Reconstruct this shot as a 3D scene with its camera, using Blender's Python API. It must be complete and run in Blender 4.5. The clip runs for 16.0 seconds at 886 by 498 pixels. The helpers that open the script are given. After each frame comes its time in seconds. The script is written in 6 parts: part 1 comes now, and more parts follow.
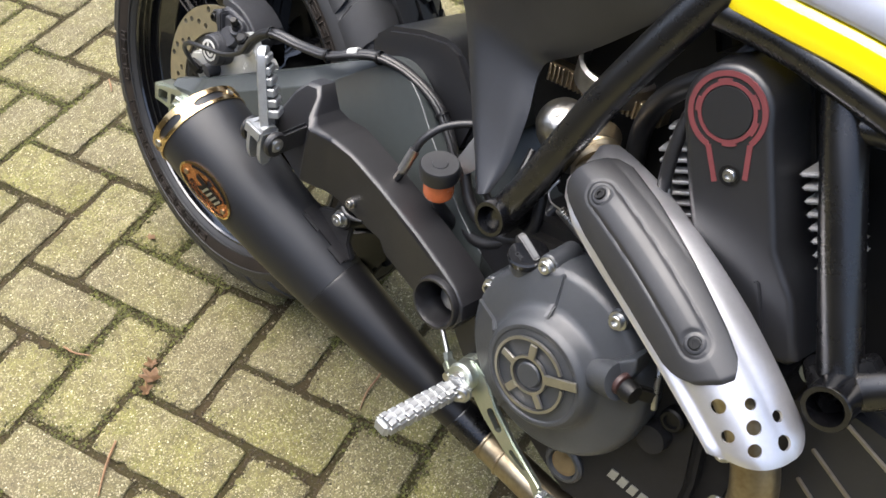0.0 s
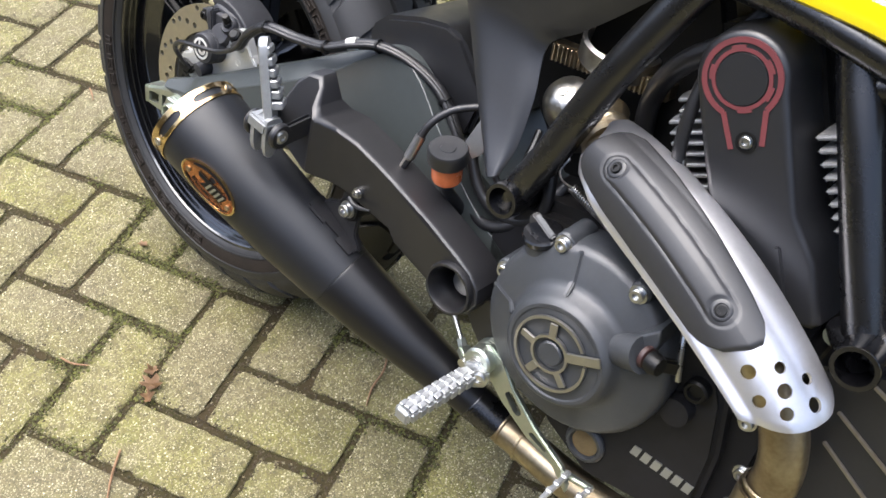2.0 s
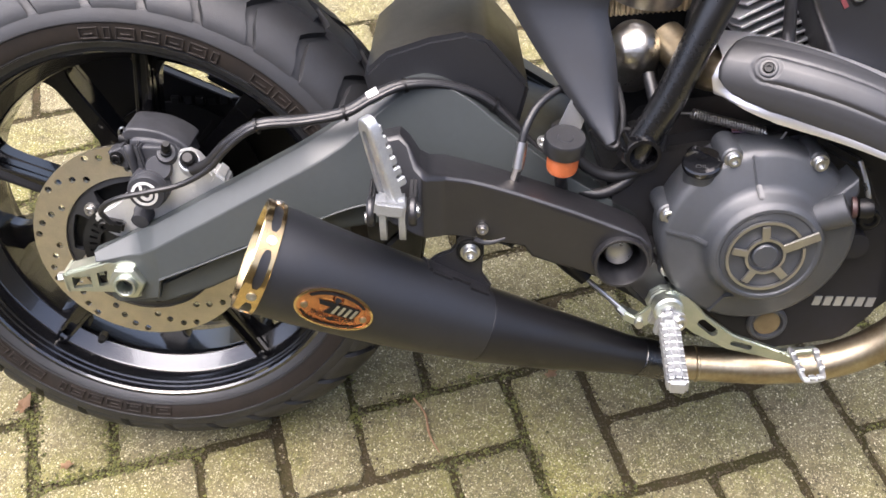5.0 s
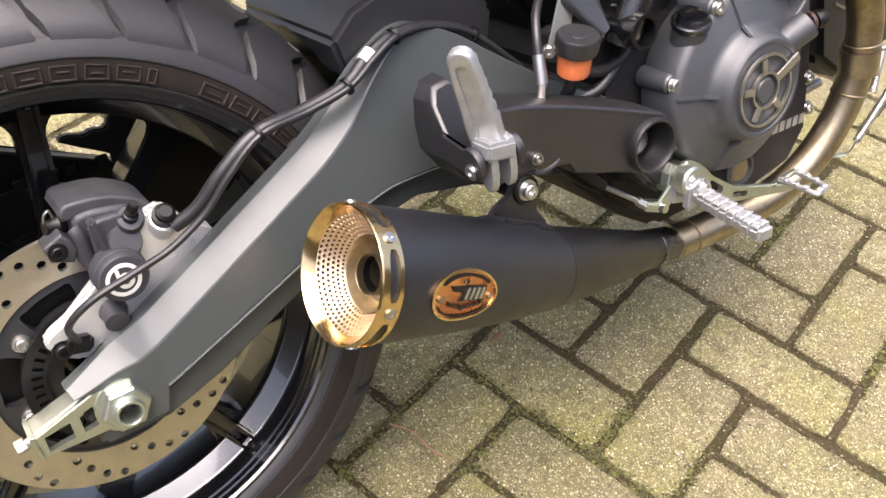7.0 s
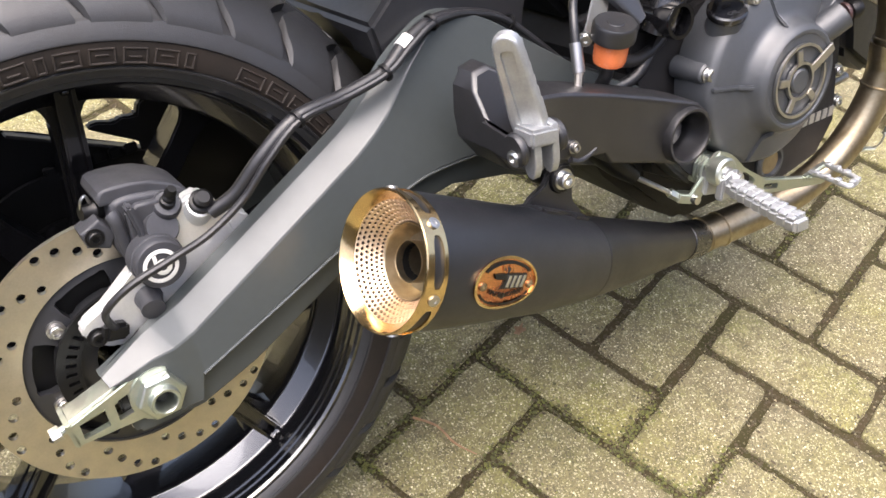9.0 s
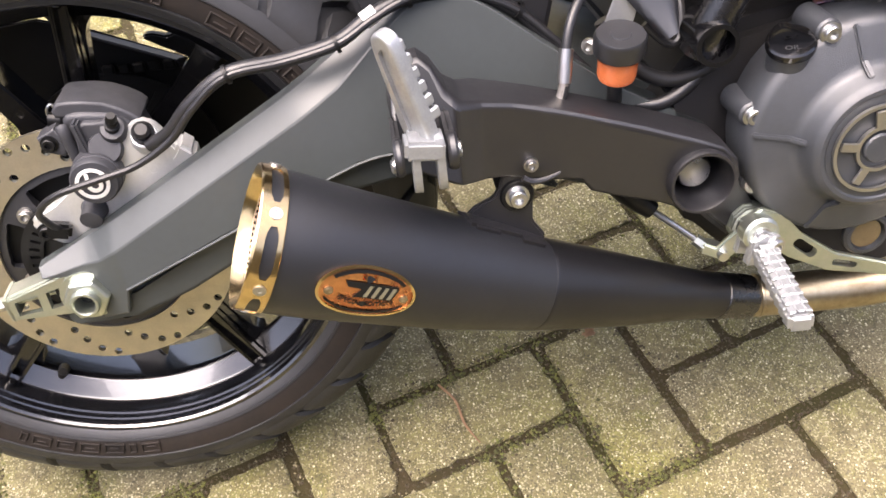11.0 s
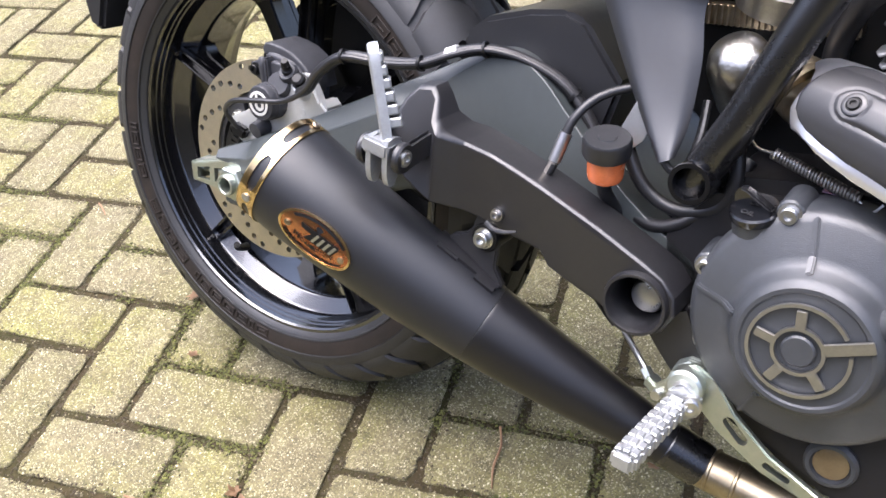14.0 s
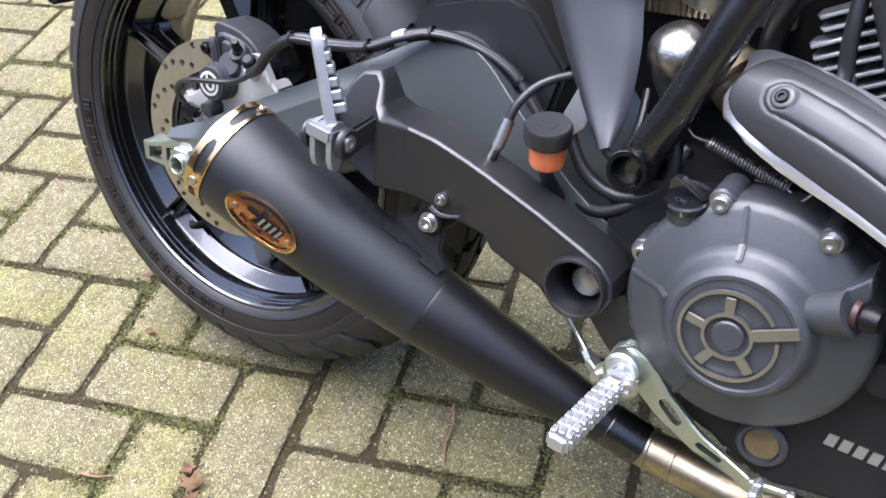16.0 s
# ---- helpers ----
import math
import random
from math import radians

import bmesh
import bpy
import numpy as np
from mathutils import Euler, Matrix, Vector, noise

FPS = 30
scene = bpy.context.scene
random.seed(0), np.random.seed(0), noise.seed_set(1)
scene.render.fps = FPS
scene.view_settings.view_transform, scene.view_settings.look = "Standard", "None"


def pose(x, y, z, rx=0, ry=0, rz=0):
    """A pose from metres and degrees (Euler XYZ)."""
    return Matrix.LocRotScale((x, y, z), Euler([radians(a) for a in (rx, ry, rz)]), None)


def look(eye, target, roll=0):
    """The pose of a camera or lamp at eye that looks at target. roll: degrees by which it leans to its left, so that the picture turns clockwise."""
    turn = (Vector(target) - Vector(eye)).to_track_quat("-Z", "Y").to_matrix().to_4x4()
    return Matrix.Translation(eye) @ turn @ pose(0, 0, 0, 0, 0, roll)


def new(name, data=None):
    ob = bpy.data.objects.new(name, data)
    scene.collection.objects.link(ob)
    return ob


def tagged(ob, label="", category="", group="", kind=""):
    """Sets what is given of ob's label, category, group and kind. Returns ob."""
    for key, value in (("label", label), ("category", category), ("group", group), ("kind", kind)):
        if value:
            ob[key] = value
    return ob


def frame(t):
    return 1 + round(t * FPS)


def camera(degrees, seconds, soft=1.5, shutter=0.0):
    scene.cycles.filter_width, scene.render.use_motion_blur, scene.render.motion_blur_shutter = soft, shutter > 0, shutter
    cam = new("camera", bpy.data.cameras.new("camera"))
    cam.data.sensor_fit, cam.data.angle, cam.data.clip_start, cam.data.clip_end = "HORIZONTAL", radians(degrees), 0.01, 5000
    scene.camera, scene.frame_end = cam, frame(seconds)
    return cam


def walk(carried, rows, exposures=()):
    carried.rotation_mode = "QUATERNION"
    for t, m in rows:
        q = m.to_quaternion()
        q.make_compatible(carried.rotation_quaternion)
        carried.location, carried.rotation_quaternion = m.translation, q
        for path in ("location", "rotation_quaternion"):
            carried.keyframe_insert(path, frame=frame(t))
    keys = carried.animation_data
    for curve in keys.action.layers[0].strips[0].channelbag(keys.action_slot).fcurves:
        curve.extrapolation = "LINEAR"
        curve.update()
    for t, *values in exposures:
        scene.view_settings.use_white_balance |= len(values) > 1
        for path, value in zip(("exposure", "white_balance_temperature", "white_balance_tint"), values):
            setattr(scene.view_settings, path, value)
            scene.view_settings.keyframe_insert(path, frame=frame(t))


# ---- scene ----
cam = camera(51.5, 16.0, soft=1.6)
METRES, EYE, TILT, LEAN, TURN = 2.12, 1.1497, -48.930, 1.215, 44.200
ROWS = [
    (0.0, 0.0, 0.0, 0.0, 0.0, 0.0, 0.0),
    (0.5, -0.0054, -0.0002, -0.0016, -0.01, 0.25, 0.12),
    (1.0, -0.0073, -0.0025, -0.0031, -0.18, 0.54, 0.68),
    (1.5, -0.0086, -0.0066, -0.0057, -0.74, 0.77, 1.26),
    (2.0, -0.0175, 0.0025, -0.0087, -1.61, 0.27, 2.61),
    (2.5, -0.0392, 0.0162, 0.006, -3.14, -0.95, 6.95),
    (3.0, -0.0601, 0.0284, 0.0244, -5.8, -2.47, 10.49),
    (3.5, -0.1024, 0.0398, 0.0342, -13.05, -4.87, 15.41),
    (4.0, -0.1604, 0.0409, 0.0407, -20.59, -6.42, 21.45),
    (4.5, -0.2147, 0.0561, 0.0568, -25.6, -7.46, 26.22),
    (7.0, -0.3414, 0.266, 0.178, -74.58, -33.82, 44.0),
    (7.5, -0.3521, 0.2928, 0.1889, -78.81, -36.08, 43.03),
    (8.0, -0.354, 0.2999, 0.1922, -79.61, -36.47, 42.87),
    (8.5, -0.3549, 0.2934, 0.1917, -78.62, -35.72, 43.4),
    (11.0, -0.2436, 0.1854, 0.0886, -39.25, -15.45, 38.86),
    (11.5, -0.2238, 0.1538, 0.0571, -30.74, -9.56, 36.6),
    (12.0, -0.1926, 0.1267, 0.0235, -22.21, -4.4, 32.44),
    (12.5, -0.1413, 0.1003, -0.0075, -12.75, 1.99, 22.63),
    (13.0, -0.1133, 0.0837, -0.0236, -7.7, 5.41, 15.23),
    (13.5, -0.1023, 0.0784, -0.0279, -5.06, 6.84, 12.86),
    (14.0, -0.0992, 0.0801, -0.0305, -3.2, 6.87, 12.0),
    (14.5, -0.0902, 0.0794, -0.0247, -3.41, 6.44, 12.11),
    (15.0, -0.0908, 0.0784, -0.0286, -4.0, 5.3, 12.01),
    (15.5, -0.0882, 0.0752, -0.0282, -4.31, 4.91, 12.07),
    (16.0, -0.0869, 0.0738, -0.0279, -4.9, 4.65, 11.98),
]
walk(cam, [(t, pose(0, 0, EYE, TILT, LEAN, TURN) @ pose(METRES * x, METRES * y, METRES * z, 90 + pitch, roll, yaw)) for t, x, y, z, yaw, pitch, roll in ROWS], [(0.0, 1.27, 6300, 10), (3.0, 1.42, 6050, 12), (4.5, 1.6, 6250, 16), (7.0, 1.66, 6650, 17), (8.2, 1.63, 6400, 14), (11.0, 1.85, 6750, 19), (12.0, 1.88, 6550, 16), (13.5, 1.78, 6150, 17), (16.0, 1.60, 5650, 16)])

# ---- light ----
world = bpy.data.worlds.new("overcast_sky")
scene.world = world
world.use_nodes = True
wn = world.node_tree.nodes
sky = wn.new("ShaderNodeTexSky")
sky.sky_type, sky.sun_disc = "NISHITA", False
sky.sun_elevation, sky.sun_rotation, sky.air_density, sky.dust_density = radians(78.6), radians(263), 1.0, 7.0
wn["Background"].inputs["Strength"].default_value = 0.15
world.node_tree.links.new(sky.outputs[0], wn["Background"].inputs["Color"])
sun = new("sun", bpy.data.lights.new("sun", "SUN"))
sun.data.energy, sun.data.angle, sun.data.color = 2.7, radians(72), (1.0, 0.98, 0.97)
sun.matrix_world = look((-0.8, -0.1, 4.0), (0, 0, 0))


# ---- materials ----
def material(name, colour, rough=0.5, metal=0.0, vary=0.15, scale=40.0, bump=0.0, bump_scale=300.0, coat=0.0, other=None, rough_vary=0.1, sheen=0.5):
    """A node material: two scales of noise move the colour, the roughness and a fine relief."""
    m = bpy.data.materials.new(name)
    m.use_nodes = True
    nt, nodes = m.node_tree, m.node_tree.nodes
    b = nodes["Principled BSDF"]
    co = nodes.new("ShaderNodeTexCoord")
    n1, n2 = nodes.new("ShaderNodeTexNoise"), nodes.new("ShaderNodeTexNoise")
    n1.inputs["Scale"].default_value, n2.inputs["Scale"].default_value = scale, scale * 9
    n1.inputs["Detail"].default_value, n2.inputs["Detail"].default_value = 5, 3
    mixf = nodes.new("ShaderNodeMath")
    mixf.operation = "MULTIPLY_ADD"
    mixf.inputs[1].default_value = 0.4
    ramp = nodes.new("ShaderNodeMapRange")
    ramp.inputs["From Min"].default_value, ramp.inputs["From Max"].default_value = 0.45, 0.95
    mix = nodes.new("ShaderNodeMix")
    mix.data_type = "RGBA"
    lo = other or tuple(c * (1 - vary) for c in colour)
    hi = colour if other else tuple(min(1, c * (1 + vary)) for c in colour)
    mix.inputs[6].default_value, mix.inputs[7].default_value = (*hi, 1), (*lo, 1)
    for n in (n1, n2):
        nt.links.new(co.outputs["Object"], n.inputs["Vector"])
    nt.links.new(n2.outputs["Fac"], mixf.inputs[0])
    nt.links.new(n1.outputs["Fac"], mixf.inputs[2])
    nt.links.new(mixf.outputs[0], ramp.inputs["Value"])
    nt.links.new(ramp.outputs[0], mix.inputs[0])
    nt.links.new(mix.outputs[2], b.inputs["Base Color"])
    rr = nodes.new("ShaderNodeMapRange")
    rr.inputs["To Min"].default_value, rr.inputs["To Max"].default_value = max(0.02, rough - rough_vary), min(1, rough + rough_vary)
    nt.links.new(mixf.outputs[0], rr.inputs["Value"])
    nt.links.new(rr.outputs[0], b.inputs["Roughness"])
    b.inputs["Metallic"].default_value = metal
    b.inputs["Coat Weight"].default_value = coat
    b.inputs["Specular IOR Level"].default_value = sheen
    if bump:
        n3, bp = nodes.new("ShaderNodeTexNoise"), nodes.new("ShaderNodeBump")
        n3.inputs["Scale"].default_value, n3.inputs["Detail"].default_value = bump_scale, 4
        bp.inputs["Strength"].default_value, bp.inputs["Distance"].default_value = bump, 0.002
        nt.links.new(co.outputs["Object"], n3.inputs["Vector"])
        nt.links.new(n3.outputs["Fac"], bp.inputs["Height"])
        nt.links.new(bp.outputs["Normal"], b.inputs["Normal"])
    return m


MATT = material("ceramic_black", (0.0080, 0.0086, 0.0102), 0.38, 0, 0.2, 25, 0.05, 900, sheen=0.48)
CONE = material("satin_black_cone", (0.0050, 0.0050, 0.0056), 0.33, 0, 0.2, 25, 0.05, 900, sheen=0.42)
SATIN = material("satin_black_paint", (0.003, 0.003, 0.0034), 0.24, 0, 0.2, 30, 0.04, 500, sheen=0.8)
CAST = material("black_casting", (0.0064, 0.0062, 0.0073), 0.40, 0, 0.25, 30, 0.08, 1400, sheen=0.75)
PLASTIC = material("black_plastic", (0.0082, 0.0086, 0.0102), 0.37, 0, 0.2, 20, 0.08, 1600, sheen=0.68)
ENGINE = material("engine_grey_paint", (0.0255, 0.0285, 0.0330), 0.42, 0, 0.18, 30, 0.22, 1300, sheen=0.8)
# crankcase, side cover and sump: darker and duller than the engine grey
CASE = material("crankcase_darker_tone", (0.011, 0.011, 0.0125), 0.5, 0, 0.3, 22, 0.14, 1100, sheen=0.26, other=(0.0095, 0.0088, 0.0080))
SWING = material("swingarm_grey_paint", (0.034, 0.040, 0.040), 0.41, 0.1, 0.12, 15, 0.04, 1200, sheen=0.74)
GLOSS = material("gloss_black_paint", (0.003, 0.003, 0.0035), 0.14, 0, 0.2, 20, 0, 1, 0.45)
RIM = material("gloss_black_rim", (0.004, 0.0042, 0.005), 0.16, 0, 0.15, 20, 0, 1, 0.7, sheen=0.9)
RINGM = material("machined_ring_metal", (0.42, 0.41, 0.39), 0.33, 1, 0.12, 60, 0.03, 1500)
RUBBER = material("tyre_rubber", (0.0175, 0.0185, 0.0205), 0.47, 0, 0.3, 25, 0.15, 900, other=(0.0125, 0.0125, 0.0130), sheen=0.5)
SIDEWALL = material("browned_sidewall_rubber", (0.019, 0.0145, 0.0115), 0.62, 0, 0.3, 30, 0.12, 1200, other=(0.012, 0.010, 0.0085), sheen=0.22)
COVER = material("side_cover_plastic", (0.011, 0.012, 0.0145), 0.36, 0, 0.2, 20, 0.06, 1600, sheen=0.72)
INSERT = material("matt_shield_plastic", (0.0125, 0.0130, 0.0150), 0.47, 0, 0.2, 20, 0.06, 1600, sheen=0.75)
HOSE = material("hose_rubber", (0.011, 0.011, 0.012), 0.36, 0, 0.2, 60, 0.03, 800, sheen=0.5)
ALU = material("cast_aluminium", (0.44, 0.45, 0.455), 0.44, 0.92, 0.08, 60, 0.06, 1800)
PEG = material("worn_peg_aluminium", (0.355, 0.365, 0.370), 0.46, 0.85, 0.15, 60, 0.06, 1500)
CASTING = material("pale_bracket_casting", (0.60, 0.61, 0.60), 0.42, 0.75, 0.08, 50, 0.06, 1500)
DULL = material("dull_stainless_steel", (0.42, 0.40, 0.37), 0.40, 1, 0.25, 25, 0.05, 300, other=(0.27, 0.24, 0.20))
CRUMPLED = material("crumpled_heat_foil", (0.50, 0.49, 0.46), 0.27, 1, 0.2, 40, 0.9, 55, other=(0.34, 0.32, 0.28))
SPRING = material("spring_and_shaded_steel", (0.38, 0.37, 0.36), 0.3, 1, 0.2, 80)
SHIELD = material("satin_aluminium", (0.65, 0.65, 0.67), 0.32, 0.88, 0.07, 30, 0.04, 2500)
ZINC = material("zinc_plating", (0.54, 0.56, 0.51), 0.36, 1, 0.1, 50, 0.03, 900, other=(0.44, 0.49, 0.42))
STEEL = material("bright_steel", (0.50, 0.50, 0.49), 0.27, 1, 0.1, 80)
DISC = material("brake_disc_steel", (0.50, 0.455, 0.36), 0.38, 1, 0.1, 60, 0.03, 2000)
GOLD = material("heat_tinted_gold", (0.70, 0.53, 0.27), 0.17, 1, 0.2, 18, 0, 1, 0, (0.58, 0.38, 0.19), 0.05)
COPPER = material("copper_badge_metal", (0.72, 0.36, 0.17), 0.22, 1, 0.2, 40, 0, 1, 0, (0.42, 0.13, 0.07))
PIPE = material("heat_tinted_steel", (0.44, 0.385, 0.275), 0.34, 1, 0.12, 22, 0.02, 400, 0, (0.24, 0.185, 0.115), 0.12)
CALIPER = material("caliper_grey_paint", (0.027, 0.028, 0.032), 0.5, 0.0, 0.2, 60, 0.1, 1200, sheen=0.4)
BOOT = material("dark_red_rubber", (0.028, 0.012, 0.011), 0.5, 0, 0.2, 60)
RED = material("red_decal", (0.125, 0.030, 0.034), 0.34, 0, 0.15, 60, sheen=0.75)
YELLOW = material("yellow_tank_paint", (0.92, 0.74, 0.0), 0.2, 0, 0.02, 10, 0, 1, 0.6)
SILVER = material("silver_tank_panel", (0.62, 0.62, 0.64), 0.28, 0.9, 0.05, 30)
ORANGE = material("brake_fluid_plastic", (0.52, 0.135, 0.045), 0.22, 0, 0.2, 60)
WHITE = material("white_print", (0.55, 0.55, 0.52), 0.5, 0, 0.1, 100)
FIN = material("cylinder_aluminium", (0.43, 0.43, 0.43), 0.45, 0.5, 0.2, 50, 0.1, 900)
DARK = material("blackened_steel", (0.003, 0.003, 0.003), 0.42, 0.0, 0.2, 50, sheen=0.3)
BLUE = material("blue_sticker", (0.02, 0.16, 0.42), 0.4, 0, 0.2, 90, other=(0.75, 0.25, 0.05))
LEAFM = material("dead_leaf", (0.20, 0.115, 0.055), 0.6, 0, 0.3, 70, 0.2, 300)
TWIG = material("dry_stalk", (0.19, 0.105, 0.05), 0.6, 0, 0.3, 60, 0.1, 300)


# ---- mesh tools ----
def finish(bm, angle=35):
    bmesh.ops.recalc_face_normals(bm, faces=bm.faces)
    me = bpy.data.meshes.new("mesh")
    bm.to_mesh(me)
    bm.free()
    me.polygons.foreach_set("use_smooth", [True] * len(me.polygons))
    me.set_sharp_from_angle(angle=radians(angle))
    return me


def part(name, bm, mat, parent, label=""):
    """One mesh under a thing or a part; bm is a bmesh or a finished mesh."""
    me = bm if isinstance(bm, bpy.types.Mesh) else finish(bm)
    me.materials.append(mat)
    ob = new(name, me)
    ob.parent = parent
    return tagged(ob, label)


def frame_of(d):
    d = Vector(d).normalized()
    a = Vector((0, 0, 1)) if abs(d.z) < 0.9 else Vector((1, 0, 0))
    p = d.cross(a).normalized()
    return p, d.cross(p), d


def glide(pts, sub):
    """A smooth line through the points (Catmull-Rom)."""
    v = [Vector(p) for p in pts]
    out = []
    for i in range(len(v) - 1):
        a, b, c, d = v[max(i - 1, 0)], v[i], v[i + 1], v[min(i + 2, len(v) - 1)]
        for k in range(sub):
            t = k / sub
            out.append(0.5 * (2 * b + (c - a) * t + (2 * a - 5 * b + 4 * c - d) * t * t + (3 * b - a - 3 * c + d) * t ** 3))
    return out + [v[-1]]


def tube(pts, r, seg=14, sub=6, bm=None, cap=True):
    """A round bar along a smooth line; r is a number or one for each point."""
    bm = bm or bmesh.new()
    rs = r if isinstance(r, (list, tuple)) else [r] * len(pts)
    line = glide(pts, sub) if sub > 1 else [Vector(p) for p in pts]
    rad = [x[0] for x in glide([(q, 0, 0) for q in rs], sub)] if sub > 1 else list(rs)
    p, q, d = frame_of(line[1] - line[0])
    rings = []
    for i, c in enumerate(line):
        t = (line[min(i + 1, len(line) - 1)] - line[max(i - 1, 0)]).normalized()
        p = (p - t * p.dot(t)).normalized()
        q = t.cross(p)
        rings.append([bm.verts.new(c + rad[i] * (math.cos(a) * p + math.sin(a) * q)) for a in (2 * math.pi * k / seg for k in range(seg))])
    for a, b in zip(rings, rings[1:]):
        for k in range(seg):
            bm.faces.new((a[k], a[(k + 1) % seg], b[(k + 1) % seg], b[k]))
    if cap:
        bm.faces.new(rings[0][::-1])
        bm.faces.new(rings[-1])
    return bm


def lathe(profile, o=(0, 0, 0), d=(0, -1, 0), seg=32, closed=False, bm=None):
    """Turns (radius, height along d) pairs round the axis through o."""
    bm = bm or bmesh.new()
    p, q, d = frame_of(d)
    o = Vector(o)
    rings = []
    for r, h in profile:
        if r < 1e-6:
            rings.append([bm.verts.new(o + h * d)])
        else:
            rings.append([bm.verts.new(o + h * d + r * (math.cos(a) * p + math.sin(a) * q)) for a in (2 * math.pi * k / seg for k in range(seg))])
    pairs = list(zip(rings, rings[1:])) + ([(rings[-1], rings[0])] if closed else [])
    for a, b in pairs:
        for k in range(seg):
            k2 = (k + 1) % seg
            if len(a) == 1 and len(b) == 1:
                continue
            if len(a) == 1:
                bm.faces.new((a[0], b[k2], b[k]))
            elif len(b) == 1:
                bm.faces.new((a[k], a[k2], b[0]))
            else:
                bm.faces.new((a[k], a[k2], b[k2], b[k]))
    return bm


def prism(outline, y0, y1, bevel=0.003, segs=2, bm=None, m=None):
    """A plate: an outline in x and z, from y0 to y1, with rounded edges."""
    own = bmesh.new()
    a = [own.verts.new((x, y0, z)) for x, z in outline]
    b = [own.verts.new((x, y1, z)) for x, z in outline]
    n = len(a)
    own.faces.new(a)
    own.faces.new(b[::-1])
    for k in range(n):
        own.faces.new((a[k], b[k], b[(k + 1) % n], a[(k + 1) % n]))
    bmesh.ops.recalc_face_normals(own, faces=own.faces)
    if bevel:
        es = [e for e in own.edges if len(e.link_faces) == 2 and e.calc_face_angle(0) > radians(25)]
        bmesh.ops.bevel(own, geom=es, offset=bevel, segments=segs, affect="EDGES", clamp_overlap=True)
    if m:
        bmesh.ops.transform(own, matrix=m, verts=own.verts)
    return join(bm, own)


def inset(o, d):
    """The outline drawn in by d."""
    n = len(o)
    turn = 1 if sum(o[k][0] * o[(k + 1) % n][1] - o[(k + 1) % n][0] * o[k][1] for k in range(n)) > 0 else -1
    out = []
    for k in range(n):
        p, c, q = Vector(o[k - 1]), Vector(o[k]), Vector(o[(k + 1) % n])
        a, b = (c - p).normalized(), (q - c).normalized()
        na, nb = Vector((-a.y, a.x)) * turn, Vector((-b.y, b.x)) * turn
        m = (na + nb)
        m = m.normalized() * min(2.0, 1 / max(0.35, math.sqrt((1 + na.dot(nb)) / 2))) if m.length > 1e-4 else na
        out.append(tuple(c + m * d))
    return out


def rounded(o, sub=3):
    """The outline run through as a closed smooth line."""
    v = [Vector((x, 0, z)) for x, z in o]
    n, out = len(v), []
    for i in range(n):
        a, b, c, d = v[i - 1], v[i], v[(i + 1) % n], v[(i + 2) % n]
        for k in range(sub):
            t = k / sub
            p = 0.5 * (2 * b + (c - a) * t + (2 * a - 5 * b + 4 * c - d) * t * t + (3 * b - a - 3 * c + d) * t ** 3)
            out.append((p.x, p.z))
    return out


def soft(r, n=3):
    """A rounded arris of radius r, for plate()."""
    return [(r * (1 - math.cos(math.pi / 2 * k / n)), r * (1 - math.sin(math.pi / 2 * k / n))) for k in range(n + 1)]


def plate(outline, back, front, edge=None, bm=None, front_at=None, back_at=None, weight=None, cuts=()):
    """A solid from an outline in x and z; its front arris follows edge: (drawn in, set back) pairs. front_at(x), back_at(x) bend it, at the given cuts."""
    bm = bm or bmesh.new()
    sg = 1 if back > front else -1
    edge = edge or soft(0.004)
    rings = [[bm.verts.new((x, back, z)) for x, z in outline]]
    for ins, dy in edge:
        ws = weight or [1.0] * len(outline)
        rings.append([bm.verts.new((px + (x - px) * w, front + sg * dy * w, pz + (z - pz) * w)) for (px, pz), (x, z), w in zip(outline, inset(outline, ins), ws)])
    n = len(outline)
    for a, b in zip(rings, rings[1:]):
        for k in range(n):
            bm.faces.new((a[k], a[(k + 1) % n], b[(k + 1) % n], b[k]))
    bm.faces.new(rings[0][::-1])
    bm.faces.new(rings[-1])
    for x in cuts:
        bmesh.ops.bisect_plane(bm, geom=bm.verts[:] + bm.edges[:] + bm.faces[:], plane_co=(x, 0, 0), plane_no=(1, 0, 0), dist=1e-6)
    for v in bm.verts:
        if abs(v.co.y - back) < 1e-6:
            v.co.y = back_at(v.co.x) if back_at else back
        elif front_at:
            v.co.y += front_at(v.co.x) - front
    bmesh.ops.recalc_face_normals(bm, faces=bm.faces)
    return bm


def join(bm, own):
    if bm is None:
        return own
    me = bpy.data.meshes.new("tmp")
    own.to_mesh(me)
    own.free()
    bm.from_mesh(me)
    bpy.data.meshes.remove(me)
    return bm


def box(size, m, bevel=0.002, bm=None, segs=2):
    own = bmesh.new()
    bmesh.ops.create_cube(own, size=1, matrix=Matrix.Diagonal((*size, 1)))
    if bevel:
        bmesh.ops.bevel(own, geom=own.edges[:], offset=bevel, segments=segs, affect="EDGES", clamp_overlap=True)
    bmesh.ops.transform(own, matrix=m, verts=own.verts)
    return join(bm, own)


def bar(a, b, w, h, bevel=0.002, bm=None, up=(0, 0, 1)):
    """A flat bar from a to b, w wide, h thick along up."""
    a, b, u = Vector(a), Vector(b), Vector(up)
    d = (b - a).normalized()
    s = d.cross(u).normalized()
    u = s.cross(d)
    m = Matrix((( d.x, s.x, u.x, 0), (d.y, s.y, u.y, 0), (d.z, s.z, u.z, 0), (0, 0, 0, 1)))
    return box(((b - a).length, w, h), Matrix.Translation((a + b) / 2) @ m, bevel, bm)


